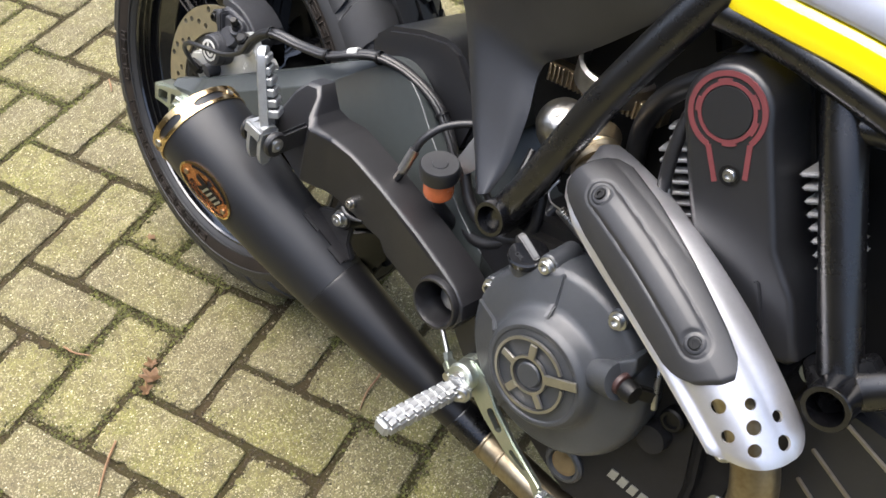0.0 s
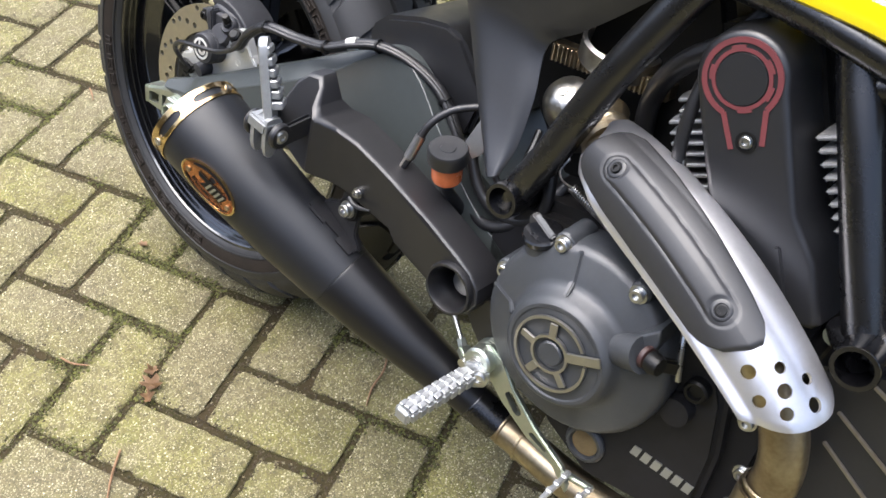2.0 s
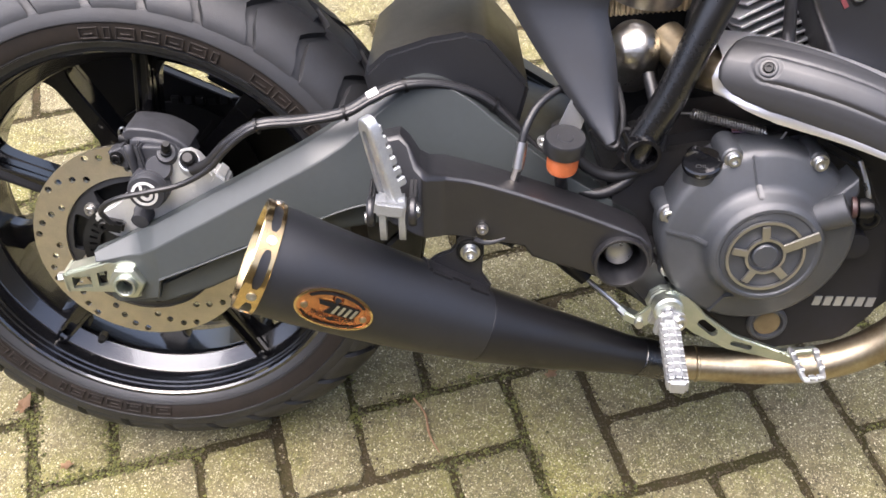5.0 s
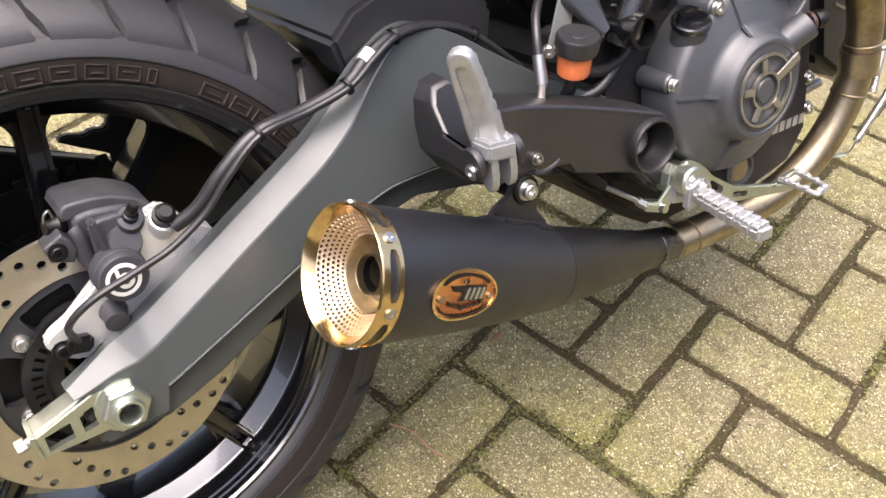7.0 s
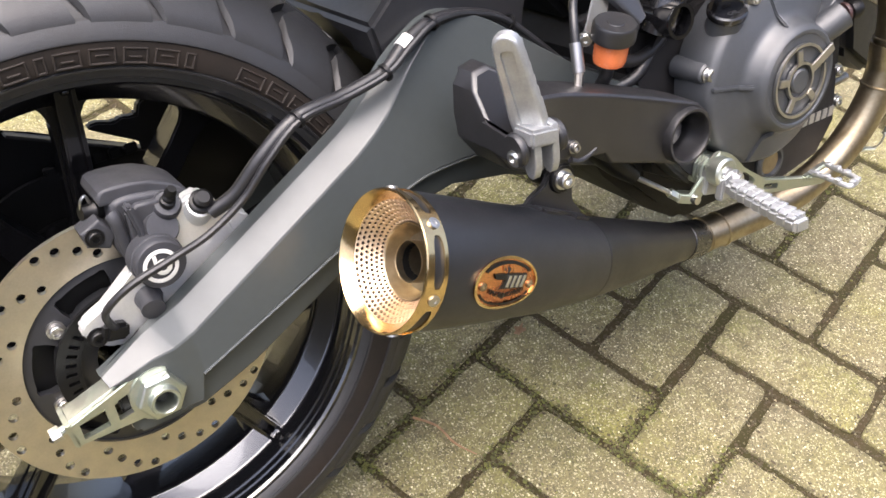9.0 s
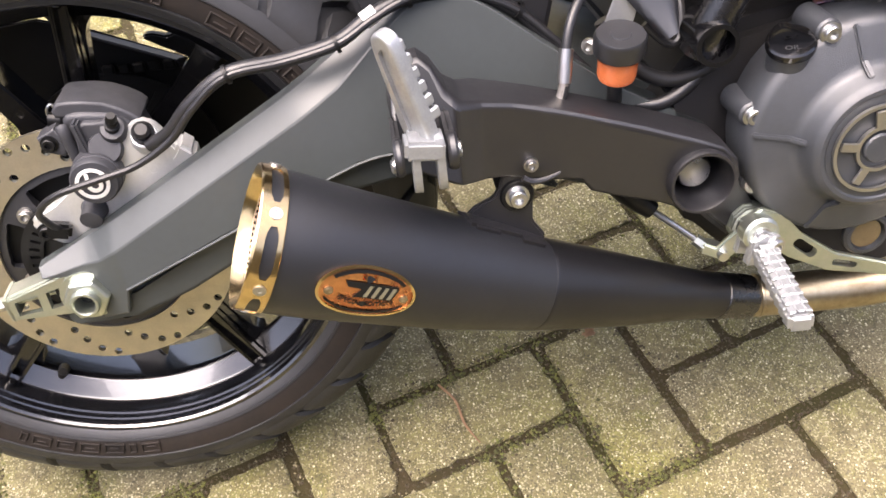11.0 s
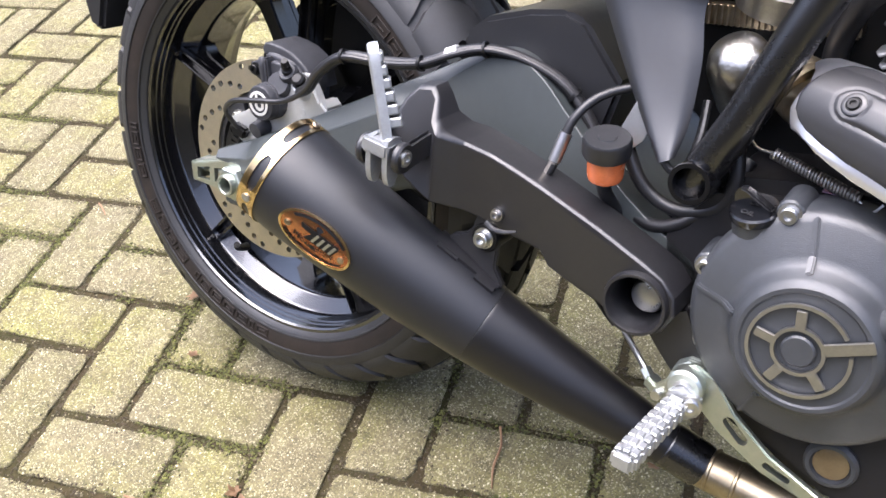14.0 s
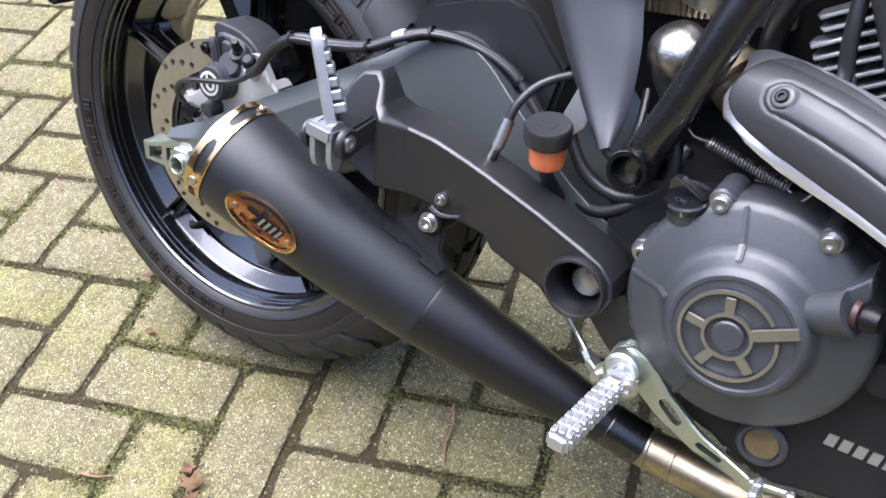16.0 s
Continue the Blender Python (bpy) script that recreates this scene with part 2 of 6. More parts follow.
def cut(bm, cutter, angle=35):
    """bm with the cutter's shape taken out of it, as a mesh."""
    bmesh.ops.recalc_face_normals(bm, faces=bm.faces)
    bmesh.ops.recalc_face_normals(cutter, faces=cutter.faces)
    obs = []
    for b in (bm, cutter):
        me = bpy.data.meshes.new("tmp")
        b.to_mesh(me)
        b.free()
        obs.append(new("tmp", me))
    mod = obs[0].modifiers.new("cut", "BOOLEAN")
    mod.object, mod.operation, mod.solver = obs[1], "DIFFERENCE", "EXACT"
    mod.use_self = False
    dg = bpy.context.evaluated_depsgraph_get()
    dg.update()
    me = bpy.data.meshes.new_from_object(obs[0].evaluated_get(dg))
    for o in obs:
        bpy.data.objects.remove(o)
    me.polygons.foreach_set("use_smooth", [True] * len(me.polygons))
    me.set_sharp_from_angle(angle=radians(angle))
    return me


def smooth(x):
    x = max(0.0, min(1.0, x))
    return x * x * (3 - 2 * x)


def circle(cx, cz, r, n=24, a0=0, a1=360):
    return [(cx + r * math.cos(radians(a0 + (a1 - a0) * k / n)), cz + r * math.sin(radians(a0 + (a1 - a0) * k / n))) for k in range(n if a1 - a0 == 360 else n + 1)]


def slot(a, b, r, n=8):
    """A long hole's outline in x and z, from a to b."""
    ang = math.degrees(math.atan2(b[1] - a[1], b[0] - a[0]))
    return circle(*b, r, n, ang - 90, ang + 90) + circle(*a, r, n, ang + 90, ang + 270)


def screw(o, d, r, parent, mat=None, h=None, name="bolt"):
    """A socket-head bolt with its washer; o is the middle of its head's foot."""
    h = h or r * 0.9
    bm = lathe([(0, -0.002), (r * 1.35, -0.002), (r * 1.35, 0.001), (r, 0.001), (r, h * 0.85), (r * 0.88, h), (r * 0.52, h), (r * 0.52, h * 0.45), (0, h * 0.45)], o, d, 18)
    return part(name, bm, mat or STEEL, parent)


# unseen plain walls, added to block low sky light and darken the bike's sides
WALL = material("added_wall_brick", (0.10, 0.075, 0.055), 0.85, 0, 0.35, 3, 0.3, 60, other=(0.05, 0.06, 0.03))
for nm, size, at in (("wall_north", (13.0, 0.3, 0.6), (-0.5, 5.3, 0.3)), ("wall_south", (13.0, 0.3, 3.0), (-0.5, -4.2, 1.5)), ("wall_east", (0.3, 9.2, 0.7), (5.85, 0.55, 0.35)), ("wall_west", (0.3, 9.2, 2.0), (-6.85, 0.55, 1.0))):
    w = part(nm, box(size, Matrix.Translation(at), 0.01), WALL, None)
    tagged(w, "unseen plain brick wall added round the scene to block low sky light", "wall", "", "structure")

# ---- motorcycle: its own axes are x forward, y to its left, z up; the origin lies on the rear axle ----
bike = new("motorcycle")
bike.matrix_world = pose(-0.9194, 0.5676, 0.3126, -19.5, 0, 0)
tagged(bike, "black and yellow motorcycle leaning on its side stand on paving", "motorcycle")

# rear wheel
HALF = [(0.0, 0.322), (0.02, 0.3205), (0.04, 0.315), (0.055, 0.308), (0.068, 0.298), (0.08, 0.284), (0.087, 0.268), (0.09, 0.255), (0.088, 0.243), (0.082, 0.232), (0.077, 0.227)]


def crown(y):
    y = abs(y)
    for (a, ra), (b, rb) in zip(HALF, HALF[1:]):
        if y <= b:
            return ra + (rb - ra) * (y - a) / (b - a)
    return HALF[-1][1]


CARCASS = [(0.0, 0.3145), (0.02, 0.313), (0.04, 0.3075), (0.055, 0.3005), (0.066, 0.2915), (0.0755, 0.2785), (0.0795, 0.2742), (0.0836, 0.2722), (0.0868, 0.2660), (0.0889, 0.2592), (0.0888, 0.2576), (0.0870, 0.2570), (0.0868, 0.250), (0.0862, 0.243), (0.0845, 0.238), (0.082, 0.232), (0.077, 0.227)]
ring = [(r, y) for y, r in CARCASS[::-1]] + [(r, -y) for y, r in CARCASS[1:]]
ring += [(0.2285, -0.0745), (0.2278, -0.064), (0.2278, 0.064), (0.2285, 0.0745)]
wheel = part("rear_wheel", lathe([(0.06, -0.075), (0.056, -0.045), (0.05, -0.02), (0.05, 0.02), (0.06, 0.05), (0.06, 0.07), (0.018, 0.075), (0.018, -0.08)], (0, 0, 0), (0, -1, 0), 40, True), GLOSS, bike, "gloss black cast alloy hub and spokes")
tyre = part("tyre", lathe(ring, (0, 0, 0), (0, -1, 0), 96, True), RUBBER, wheel, "wide black rubber tyre with coarse tread blocks")

# tread: skewed blocks standing on the carcass
verts, faces = [], []


def block(t0, t1, ys, skew):
    n = len(ys)
    base = len(verts)
    for k in range(4):
        for y in ys:
            th = t0 + (t1 - t0) * k / 3 + skew(y)
            for dr in (0.0, -0.0075):
                r = crown(y) + dr
                verts.append((r * math.cos(th), y, r * math.sin(th)))
    i = lambda k, j, lo: base + (k * n + j) * 2 + lo
    for k in range(3):
        for j in range(n - 1):
            faces.append((i(k, j, 0), i(k + 1, j, 0), i(k + 1, j + 1, 0), i(k, j + 1, 0)))
    for j in range(n - 1):
        faces.append((i(0, j, 0), i(0, j + 1, 0), i(0, j + 1, 1), i(0, j, 1)))
        faces.append((i(3, j, 0), i(3, j, 1), i(3, j + 1, 1), i(3, j + 1, 0)))
    for k in range(3):
        faces.append((i(k, 0, 0), i(k, 0, 1), i(k + 1, 0, 1), i(k + 1, 0, 0)))
        faces.append((i(k, n - 1, 0), i(k + 1, n - 1, 0), i(k + 1, n - 1, 1), i(k, n - 1, 1)))


PITCH = 2 * math.pi / 31
BEND = [(0.003, 0.22), (0.02, -0.10), (0.036, -0.04), (0.048, 0.14), (0.060, 0.30), (0.072, 0.22), (0.0846, 0.02)]


def zig(y):
    y = abs(y)
    for (a, va), (b, vb) in zip(BEND, BEND[1:]):
        if y <= b:
            return (va + (vb - va) * (y - a) / (b - a)) * PITCH
    return BEND[-1][1] * PITCH


for k in range(31):
    for side in (-1, 1):
        t0 = k * PITCH + (0.5 * PITCH if side > 0 else 0)
        block(t0, t0 + 0.80 * PITCH, [side * y for y in (0.034, 0.041, 0.048, 0.054, 0.060, 0.066, 0.072, 0.0770, 0.0810, 0.0845)], zig)
        block(t0 + 0.3 * PITCH, t0 + 1.06 * PITCH, [side * y for y in (0.003, 0.012, 0.020, 0.029)], zig)
me = bpy.data.meshes.new("mesh")
me.from_pydata(verts, [], faces)
bm = bmesh.new()
bm.from_mesh(me)
part("tread", finish(bm, 30), RUBBER, wheel)

# raised frames and bars that stand for the maker's lettering on the sidewall
part("sidewall_band", lathe([(0.2568, 0.0868), (0.2566, 0.0876), (0.250, 0.0872), (0.243, 0.0866), (0.2385, 0.0850), (0.2383, 0.0840)], (0, 0, 0), (0, -1, 0), 96, True), SIDEWALL, wheel, "browned rubber sidewall band")
bm = bmesh.new()
for a0, widths in ((95, (20, 8, 20, 20, 19, 19, 8)), (53.5, (24, 19, 20, 20)), (-92, (20, 8, 20, 20, 19, 19, 8)), (-130, (24, 19, 20, 20)), (-160, (18, 18, 18, 8))):
    ang = a0
    for k, w in enumerate(widths):
        a = radians(ang - (w / 2) / 246 * 57.3)
        m = Matrix.Translation((0.2462 * math.cos(a), -0.0868, 0.2462 * math.sin(a))) @ Matrix.Rotation(radians(90) - a, 4, "Y")
        w *= 0.001
        for dx in (-1, 1):
            box((0.0018, 0.0036, 0.0125), m @ pose(dx * (w / 2 - 0.0009), 0, 0), 0.0006, bm, 1)
        for dz in (-1, 1):
            box((w - 0.002, 0.0036, 0.0018), m @ pose(0, 0, dz * 0.0054), 0.0006, bm, 1)
        if w > 0.015:
            box((w * 0.5, 0.0034, 0.0018), m @ pose(0, 0, 0.0008 if k % 2 else -0.001), 0.0006, bm, 1)
        ang -= (w * 1000 + 4.6) / 246 * 57.3
part("sidewall_lettering", bm, SIDEWALL, wheel)["kind"] = "stuff"
part("sidewall_rib", lathe([(0.2353, 0.0838), (0.2357, 0.0856), (0.2373, 0.0862), (0.2377, 0.0844)], (0, 0, 0), (0, -1, 0), 96, True), RUBBER, wheel)

# rim
rim_in = [(0.229, 0.0785), (0.2315, 0.075), (0.2275, 0.066), (0.2268, 0.05), (0.2268, -0.05), (0.2275, -0.066), (0.2315, -0.075), (0.229, -0.0785),
          (0.2245, -0.0790), (0.2225, -0.0765), (0.2222, -0.0690), (0.2206, -0.0680), (0.2206, -0.0670), (0.2222, -0.0658), (0.2220, -0.0605), (0.2202, -0.0594), (0.2202, -0.0584), (0.2216, -0.0572), (0.2212, -0.0535), (0.2202, -0.0490),
          (0.2190, -0.0445), (0.2172, -0.0424), (0.2160, -0.0412), (0.2016, -0.0304), (0.2003, -0.0288), (0.1992, -0.0265), (0.1985, -0.0225), (0.1985, 0.0225), (0.2038, 0.0240), (0.2102, 0.0496), (0.2195, 0.0515), (0.2225, 0.0765)]
part("rim", finish(lathe([(r, -h) for r, h in rim_in], (0, 0, 0), (0, -1, 0), 96, True), 28), RIM, wheel, "gloss black rim with a deep polished-looking barrel")


def spoke_mesh(near):
    """A cast spoke along x: a flared web, a grooved outer face and a small nub at the rim."""
    half = [(0.046, 0.021), (0.070, 0.0150), (0.110, 0.0118), (0.160, 0.0108), (0.182, 0.0118), (0.192, 0.0150), (0.199, 0.0215), (0.2035, 0.0330)]
    web = [(r, w) for r, w in half] + [(r, -w) for r, w in half[::-1]]
    own = prism(web, near * 0.004, near * 0.025, 0.002, 2)
    face = [(0.048, 0.019), (0.080, 0.0125), (0.120, 0.0102), (0.185, 0.0094), (0.212, 0.0088), (0.2195, 0.0070)]
    prism([(r, w) for r, w in face] + [(r, -w) for r, w in face[::-1]], near * 0.020, near * 0.040, 0.003, 2, own)
    for dz in (-1, 1):
        bar((0.058, near * 0.039, dz * 0.0135), (0.120, near * 0.041, dz * 0.0078), 0.008, 0.0036, 0.0014, own)
        bar((0.120, near * 0.041, dz * 0.0078), (0.219, near * 0.0455, dz * 0.0062), 0.010, 0.0034, 0.0014, own)
    lathe([(0, 0), (0.0042, 0), (0.0042, 0.006), (0.003, 0.008), (0, 0.008)], (0.2195, near * 0.0475, 0.0), (-0.85, near * 0.5, 0), 10, False, own)
    return own


for k in range(10):
    own = spoke_mesh(-1 if k % 2 == 0 else 1)
    bmesh.ops.transform(own, matrix=Matrix.Rotation(-radians(12 + 36 * k), 4, "Y"), verts=own.verts)
    part("spoke", own, GLOSS, wheel)
tube_stem = tube([(0.19, -0.035, 0), (0.182, -0.055, 0), (0.172, -0.062, 0)], [0.006, 0.0045, 0.0045], 10, 4)
bmesh.ops.transform(tube_stem, matrix=Matrix.Rotation(radians(120), 4, "Y"), verts=tube_stem.verts)
part("valve_stem", tube_stem, DARK, wheel)

# brake disc with its drilled holes
ringbm = lathe([(0.0865, 0.0825), (0.1225, 0.0825), (0.1225, 0.0875), (0.0865, 0.0875)], (0, 0, 0), (0, -1, 0), 72, True)
drill = bmesh.new()
for k in range(12):
    for j, rr in enumerate((0.0955, 0.104, 0.1125, 0.1165)):
        a = radians(30 * k + 7.5 * j)
        lathe([(0, 0.07), (0.0039, 0.07), (0.0039, 0.1), (0, 0.1)], (rr * math.cos(a), 0, rr * math.sin(a)), (0, -1, 0), 12, False, drill)
brake = part("brake_disc", cut(ringbm, drill), DISC, wheel, "drilled steel brake disc")
carrier = lathe([(0.03, 0.076), (0.088, 0.08), (0.088, 0.084), (0.06, 0.090), (0.03, 0.090)], (0, 0, 0), (0, -1, 0), 48, True)
pockets = bmesh.new()
for k in range(6):
    c = 16.8 + 30 + 60 * k
    prism(rounded(circle(0, 0, 0.0790, 6, c - 17, c + 17) + circle(0, 0, 0.0610, 5, c - 19, c + 19)[::-1], 2), -0.06, -0.12, 0, 1, pockets)
part("disc_carrier", cut(carrier, pockets), PLASTIC, wheel)
part("carrier_backing", lathe([(0.050, 0.068), (0.0865, 0.072), (0.0865, 0.075), (0.050, 0.073)], (0, 0, 0), (0, -1, 0), 48, True), DARK, wheel)
for k in range(6):
    a = radians(16.8 + 60 * k)
    screw((0.068 * math.cos(a), -0.089, 0.068 * math.sin(a)), (0, -1, 0), 0.0056, wheel, RINGM, 0.006)
tone = lathe([(0.045, 0.094), (0.064, 0.094), (0.064, 0.098), (0.045, 0.098)], (0, 0, 0), (0, -1, 0), 60, True)
teeth = bmesh.new()
for k in range(40):
    a = radians(9 * k)
    box((0.0085, 0.02, 0.0034), Matrix.Rotation(-a, 4, "Y") @ pose(0.0525, -0.096, 0), 0, teeth)
part("sensor_ring", cut(tone, teeth), DARK, wheel, "slotted black sensor ring")

# sprocket and chain on the far side
spro = lathe([(0.091, -0.088), (0.102, -0.088), (0.102, -0.094), (0.091, -0.094)], (0, 0, 0), (0, -1, 0), 44, True)
sprocket = part("sprocket", spro, DARK, wheel, "open steel sprocket")
part("sprocket_hub", lathe([(0.03, -0.086), (0.055, -0.086), (0.055, -0.095), (0.03, -0.095)], (0, 0, 0), (0, -1, 0), 32, True), DARK, sprocket)
for k in range(5):
    own = bar((0.05, 0.091, 0), (0.094, 0.091, 0), 0.006, 0.018, 0.001)
    bmesh.ops.transform(own, matrix=Matrix.Rotation(radians(72 * k + 20), 4, "Y"), verts=own.verts)
    part("sprocket_arm", own, DARK, sprocket)
bm = bmesh.new()
for z0, z1 in ((0.105, 0.085), (-0.105, -0.01)):
    n = 34
    for k in range(n):
        t = (k + 0.5) / n
        x, z = 0.52 * t, z0 + (z1 - z0) * t
        box((0.0125, 0.003 if k % 2 else 0.006, 0.011), Matrix.Translation((x, 0.091, z)), 0.002, bm, 1)
part("chain", bm, DARK, bike, "black drive chain")["kind"] = "stuff"
part("chain_guard", prism([(-0.105, 0.03), (-0.108, 0.092), (-0.138, 0.108), (-0.128, 0.140), (-0.09, 0.160), (-0.05, 0.162), (-0.02, 0.152), (0.0021, 0.1429), (0.1198, 0.0851), (0.30, 0.05), (0.30, -0.06), (0.02, -0.115), (-0.09, -0.07)], 0.104, 0.108, 0.0015), DARK, bike, "black chain guard on the far side")
part("guard_flange", bar((-0.018, 0.098, 0.1490), (0.122, 0.098, 0.0830), 0.016, 0.003, 0.001), PLASTIC, bike)
# near-black mass behind the wheel, modelled only by its outline
part("chain_slider", prism(rounded([(0.050, 0.134), (0.0612, 0.1376), (0.075, 0.133), (0.084, 0.136), (0.0971, 0.1335), (0.115, 0.150), (0.200, 0.112), (0.2035, 0.0777), (0.188, 0.052), (0.1616, 0.0396), (0.12, 0.085), (0.085, 0.112)], 2), 0.085, 0.097, 0.002), DARK, bike)

# swingarm
ARM = [(-0.036, 0.0200), (0.012, 0.0420), (0.09, 0.0840), (0.144, 0.1135), (0.196, 0.1418), (0.246, 0.1695), (0.282, 0.1895), (0.312, 0.2025), (0.336, 0.2030), (0.368, 0.1880), (0.404, 0.1600), (0.47, 0.112), (0.54, 0.075),
       (0.555, 0.045), (0.52, 0.02), (0.46, 0.022), (0.40, 0.045), (0.35, 0.075), (0.318, 0.086), (0.284, 0.087), (0.252, 0.0835), (0.207, 0.0665), (0.120, 0.0305), (0.037, -0.0045), (0.031, -0.030), (0.004, -0.036), (-0.006, 0.010), (-0.033, 0.0125)]


def arm_face(x):
    return -0.146 - 0.009 * max(0.0, min(1.0, (x - 0.004) / 0.034))


hump = [(p.x, p.z) for p in glide([(x, 0, z) for x, z in ARM[4:13]], 4)]
ARM = ARM[:4] + hump + ARM[13:]
TOPW = [(0.5 if x < -0.01 else 1.0 if x < 0.235 else max(0.04, 1.0 - 10 * (x - 0.235))) if k < 4 + len(hump) - 1 else 0.08 for k, (x, z) in enumerate(ARM)]
swing = part("swingarm", finish(plate(ARM, -0.124, -0.156, [(0, 0.0260), (0.0004, 0.0205), (0.0012, 0.0172), (0.0032, 0.0152), (0.0168, 0.0022), (0.0180, 0.0008), (0.0198, 0.0)], None, arm_face, None, TOPW, (0.004, 0.012, 0.021, 0.03, 0.038)), 20), SWING, bike, "satin grey cast swingarm")
for v in swing.data.vertices:
    v.co.y += 0.30 * smooth((v.co.x - 0.19) / 0.09) * max(0.0, v.co.z - 0.092) * min(1.0, max(0.0, (-0.10 - v.co.y) / 0.03))
part("swingarm_lip", tube([(0.036, -0.1552, -0.0045), (0.120, -0.1555, 0.0300), (0.207, -0.1555, 0.0660), (0.252, -0.1555, 0.0830), (0.284, -0.1545, 0.0860), (0.318, -0.1535, 0.0850)], 0.0014, 6, 4), SWING, swing)
part("swingarm_web", prism([(-0.03, -0.02), (0.036, -0.014), (0.133, 0.034), (0.217, 0.072), (0.284, 0.09), (0.33, 0.085), (0.40, 0.05), (0.42, 0.02), (0.36, 0.045), (0.30, 0.058), (0.235, 0.048), (0.15, 0.006), (0.085, -0.026), (0.032, -0.044), (-0.024, -0.044)], -0.108, -0.141, 0.004), SWING, swing)
part("swingarm_far_beam", prism([(0.31, 0.19), (0.42, 0.15), (0.54, 0.075), (0.55, 0.03), (0.40, 0.045), (0.30, 0.01), (0.10, -0.06), (-0.03, -0.05), (-0.03, 0.0), (0.10, -0.01), (0.20, 0.025), (0.27, 0.085)], 0.10, 0.15, 0.006), SWING, swing)

part("swingarm_crossbeam", prism([(0.36, 0.16), (0.42, 0.135), (0.54, 0.08), (0.55, 0.03), (0.45, 0.02), (0.375, 0.07)], -0.12, 0.13, 0.01), SWING, swing)

# chain adjuster and axle nut
adj_plate = prism([(-0.070, -0.0245), (-0.0715, -0.004), (-0.020, 0.0125), (0.015, 0.0165), (0.030, -0.006), (0.0215, -0.0275)], -0.1395, -0.146, 0.0011)
holes = prism([(-0.063, -0.0205), (-0.063, -0.0065), (-0.042, -0.0015), (-0.042, -0.0185)], -0.12, -0.17, 0)
prism([(-0.0345, -0.018), (-0.0345, -0.001), (-0.0225, 0.002), (-0.0225, -0.016)], -0.12, -0.17, 0, 2, holes)
adj = part("chain_adjuster", cut(adj_plate, holes), ZINC, bike, "zinc-plated chain adjuster plate")
part("adjuster_side", box((0.0055, 0.030, 0.024), pose(-0.0695, -0.131, -0.0135, 0, -6, 0), 0.0012), ZINC, adj)
part("adjuster_flange", bar((-0.069, -0.131, -0.0035), (-0.018, -0.131, 0.0115), 0.022, 0.004, 0.001), ZINC, adj)
part("adjuster_block", prism([(-0.030, -0.022), (-0.030, 0.006), (-0.02, 0.008), (-0.018, -0.022)], -0.112, -0.1385, 0.002), DARK, adj)
part("adjuster_screw", tube([(-0.084, -0.129, -0.0165), (-0.025, -0.129, -0.008)], 0.0040, 10, 1), ZINC, adj)
part("adjuster_screw_head", tube([(-0.084, -0.129, -0.0165), (-0.0765, -0.129, -0.0155)], 0.0062, 6, 1), STEEL, adj)
AXC = Vector((0.0, -0.1455, -0.0085))
part("axle_washer", lathe([(0.012, 0), (0.0235, 0), (0.0235, 0.0022), (0.012, 0.0022)], AXC, (0, -1, 0), 36, True), ZINC, adj)
part("axle_bore", lathe([(0, 0.002), (0.0082, 0.002)], AXC, (0, -1, 0), 24), DARK, adj)
nutbm = lathe([(0.0205, 0.0022), (0.0205, 0.0095), (0.0185, 0.0118), (0.0125, 0.0118), (0.0125, 0.0022)], AXC, (0, -1, 0), 6, True)
bmesh.ops.bevel(nutbm, geom=nutbm.edges[:], offset=0.0008, segments=1, affect="EDGES")
part("axle_nut", nutbm, ZINC, adj, "large zinc axle nut")
part("axle_end", lathe([(0.0126, 0.002), (0.0126, 0.0165), (0.0116, 0.0185), (0.0096, 0.0185), (0.0084, 0.0165), (0.0082, 0.002)], AXC, (0, -1, 0), 30, True), ZINC, adj)

# brake caliper on its bracket
cal = part("caliper_bracket", prism(rounded([(-0.0345, 0.046), (-0.032, 0.058), (-0.014, 0.066), (0.004, 0.079), (0.03, 0.098), (0.060, 0.122), (0.076, 0.130), (0.088, 0.124), (0.099, 0.106), (0.108, 0.090), (0.106, 0.074), (0.07, 0.052), (0.03, 0.032), (-0.014, 0.027)], 2), -0.104, -0.118, 0.0025), CASTING, bike, "silver caliper bracket")
body = plate(rounded([(0.014, 0.118), (0.016, 0.138), (0.026, 0.1425), (0.042, 0.1405), (0.058, 0.1365), (0.070, 0.127), (0.076, 0.112), (0.066, 0.094), (0.040, 0.082), (0.018, 0.090), (0.011, 0.104)], 2), -0.074, -0.112, soft(0.005))
part("caliper_body", body, CALIPER, cal, "dark grey brake caliper")
part("caliper_bridge", plate([(0.022, 0.100), (0.024, 0.131), (0.034, 0.136), (0.052, 0.134), (0.058, 0.106), (0.036, 0.092)], -0.10, -0.1185, soft(0.003)), CALIPER, cal)
part("caliper_back", plate([(0.016, 0.112), (0.018, 0.132), (0.066, 0.124), (0.072, 0.105)], -0.052, -0.076, soft(0.004)), CALIPER, cal)
part("caliper_visor", plate(rounded([(0.010, 0.139), (0.012, 0.150), (0.024, 0.1515), (0.050, 0.147), (0.072, 0.134), (0.076, 0.126), (0.060, 0.128), (0.034, 0.136)], 2), -0.062, -0.108, soft(0.003)), CALIPER, cal)
part("caliper_rib", tube([(0.0185, -0.110, 0.096), (0.0165, -0.1145, 0.126), (0.0150, -0.112, 0.133)], [0.005, 0.0052, 0.0058], 12, 4), CALIPER, cal)
part("caliper_shoulder", lathe([(0, 0), (0.0150, 0), (0.0145, 0.012), (0.0125, 0.016), (0, 0.016)], (0.044, -0.110, 0.108), (0.15, -0.9, 0.4), 26), CALIPER, cal)
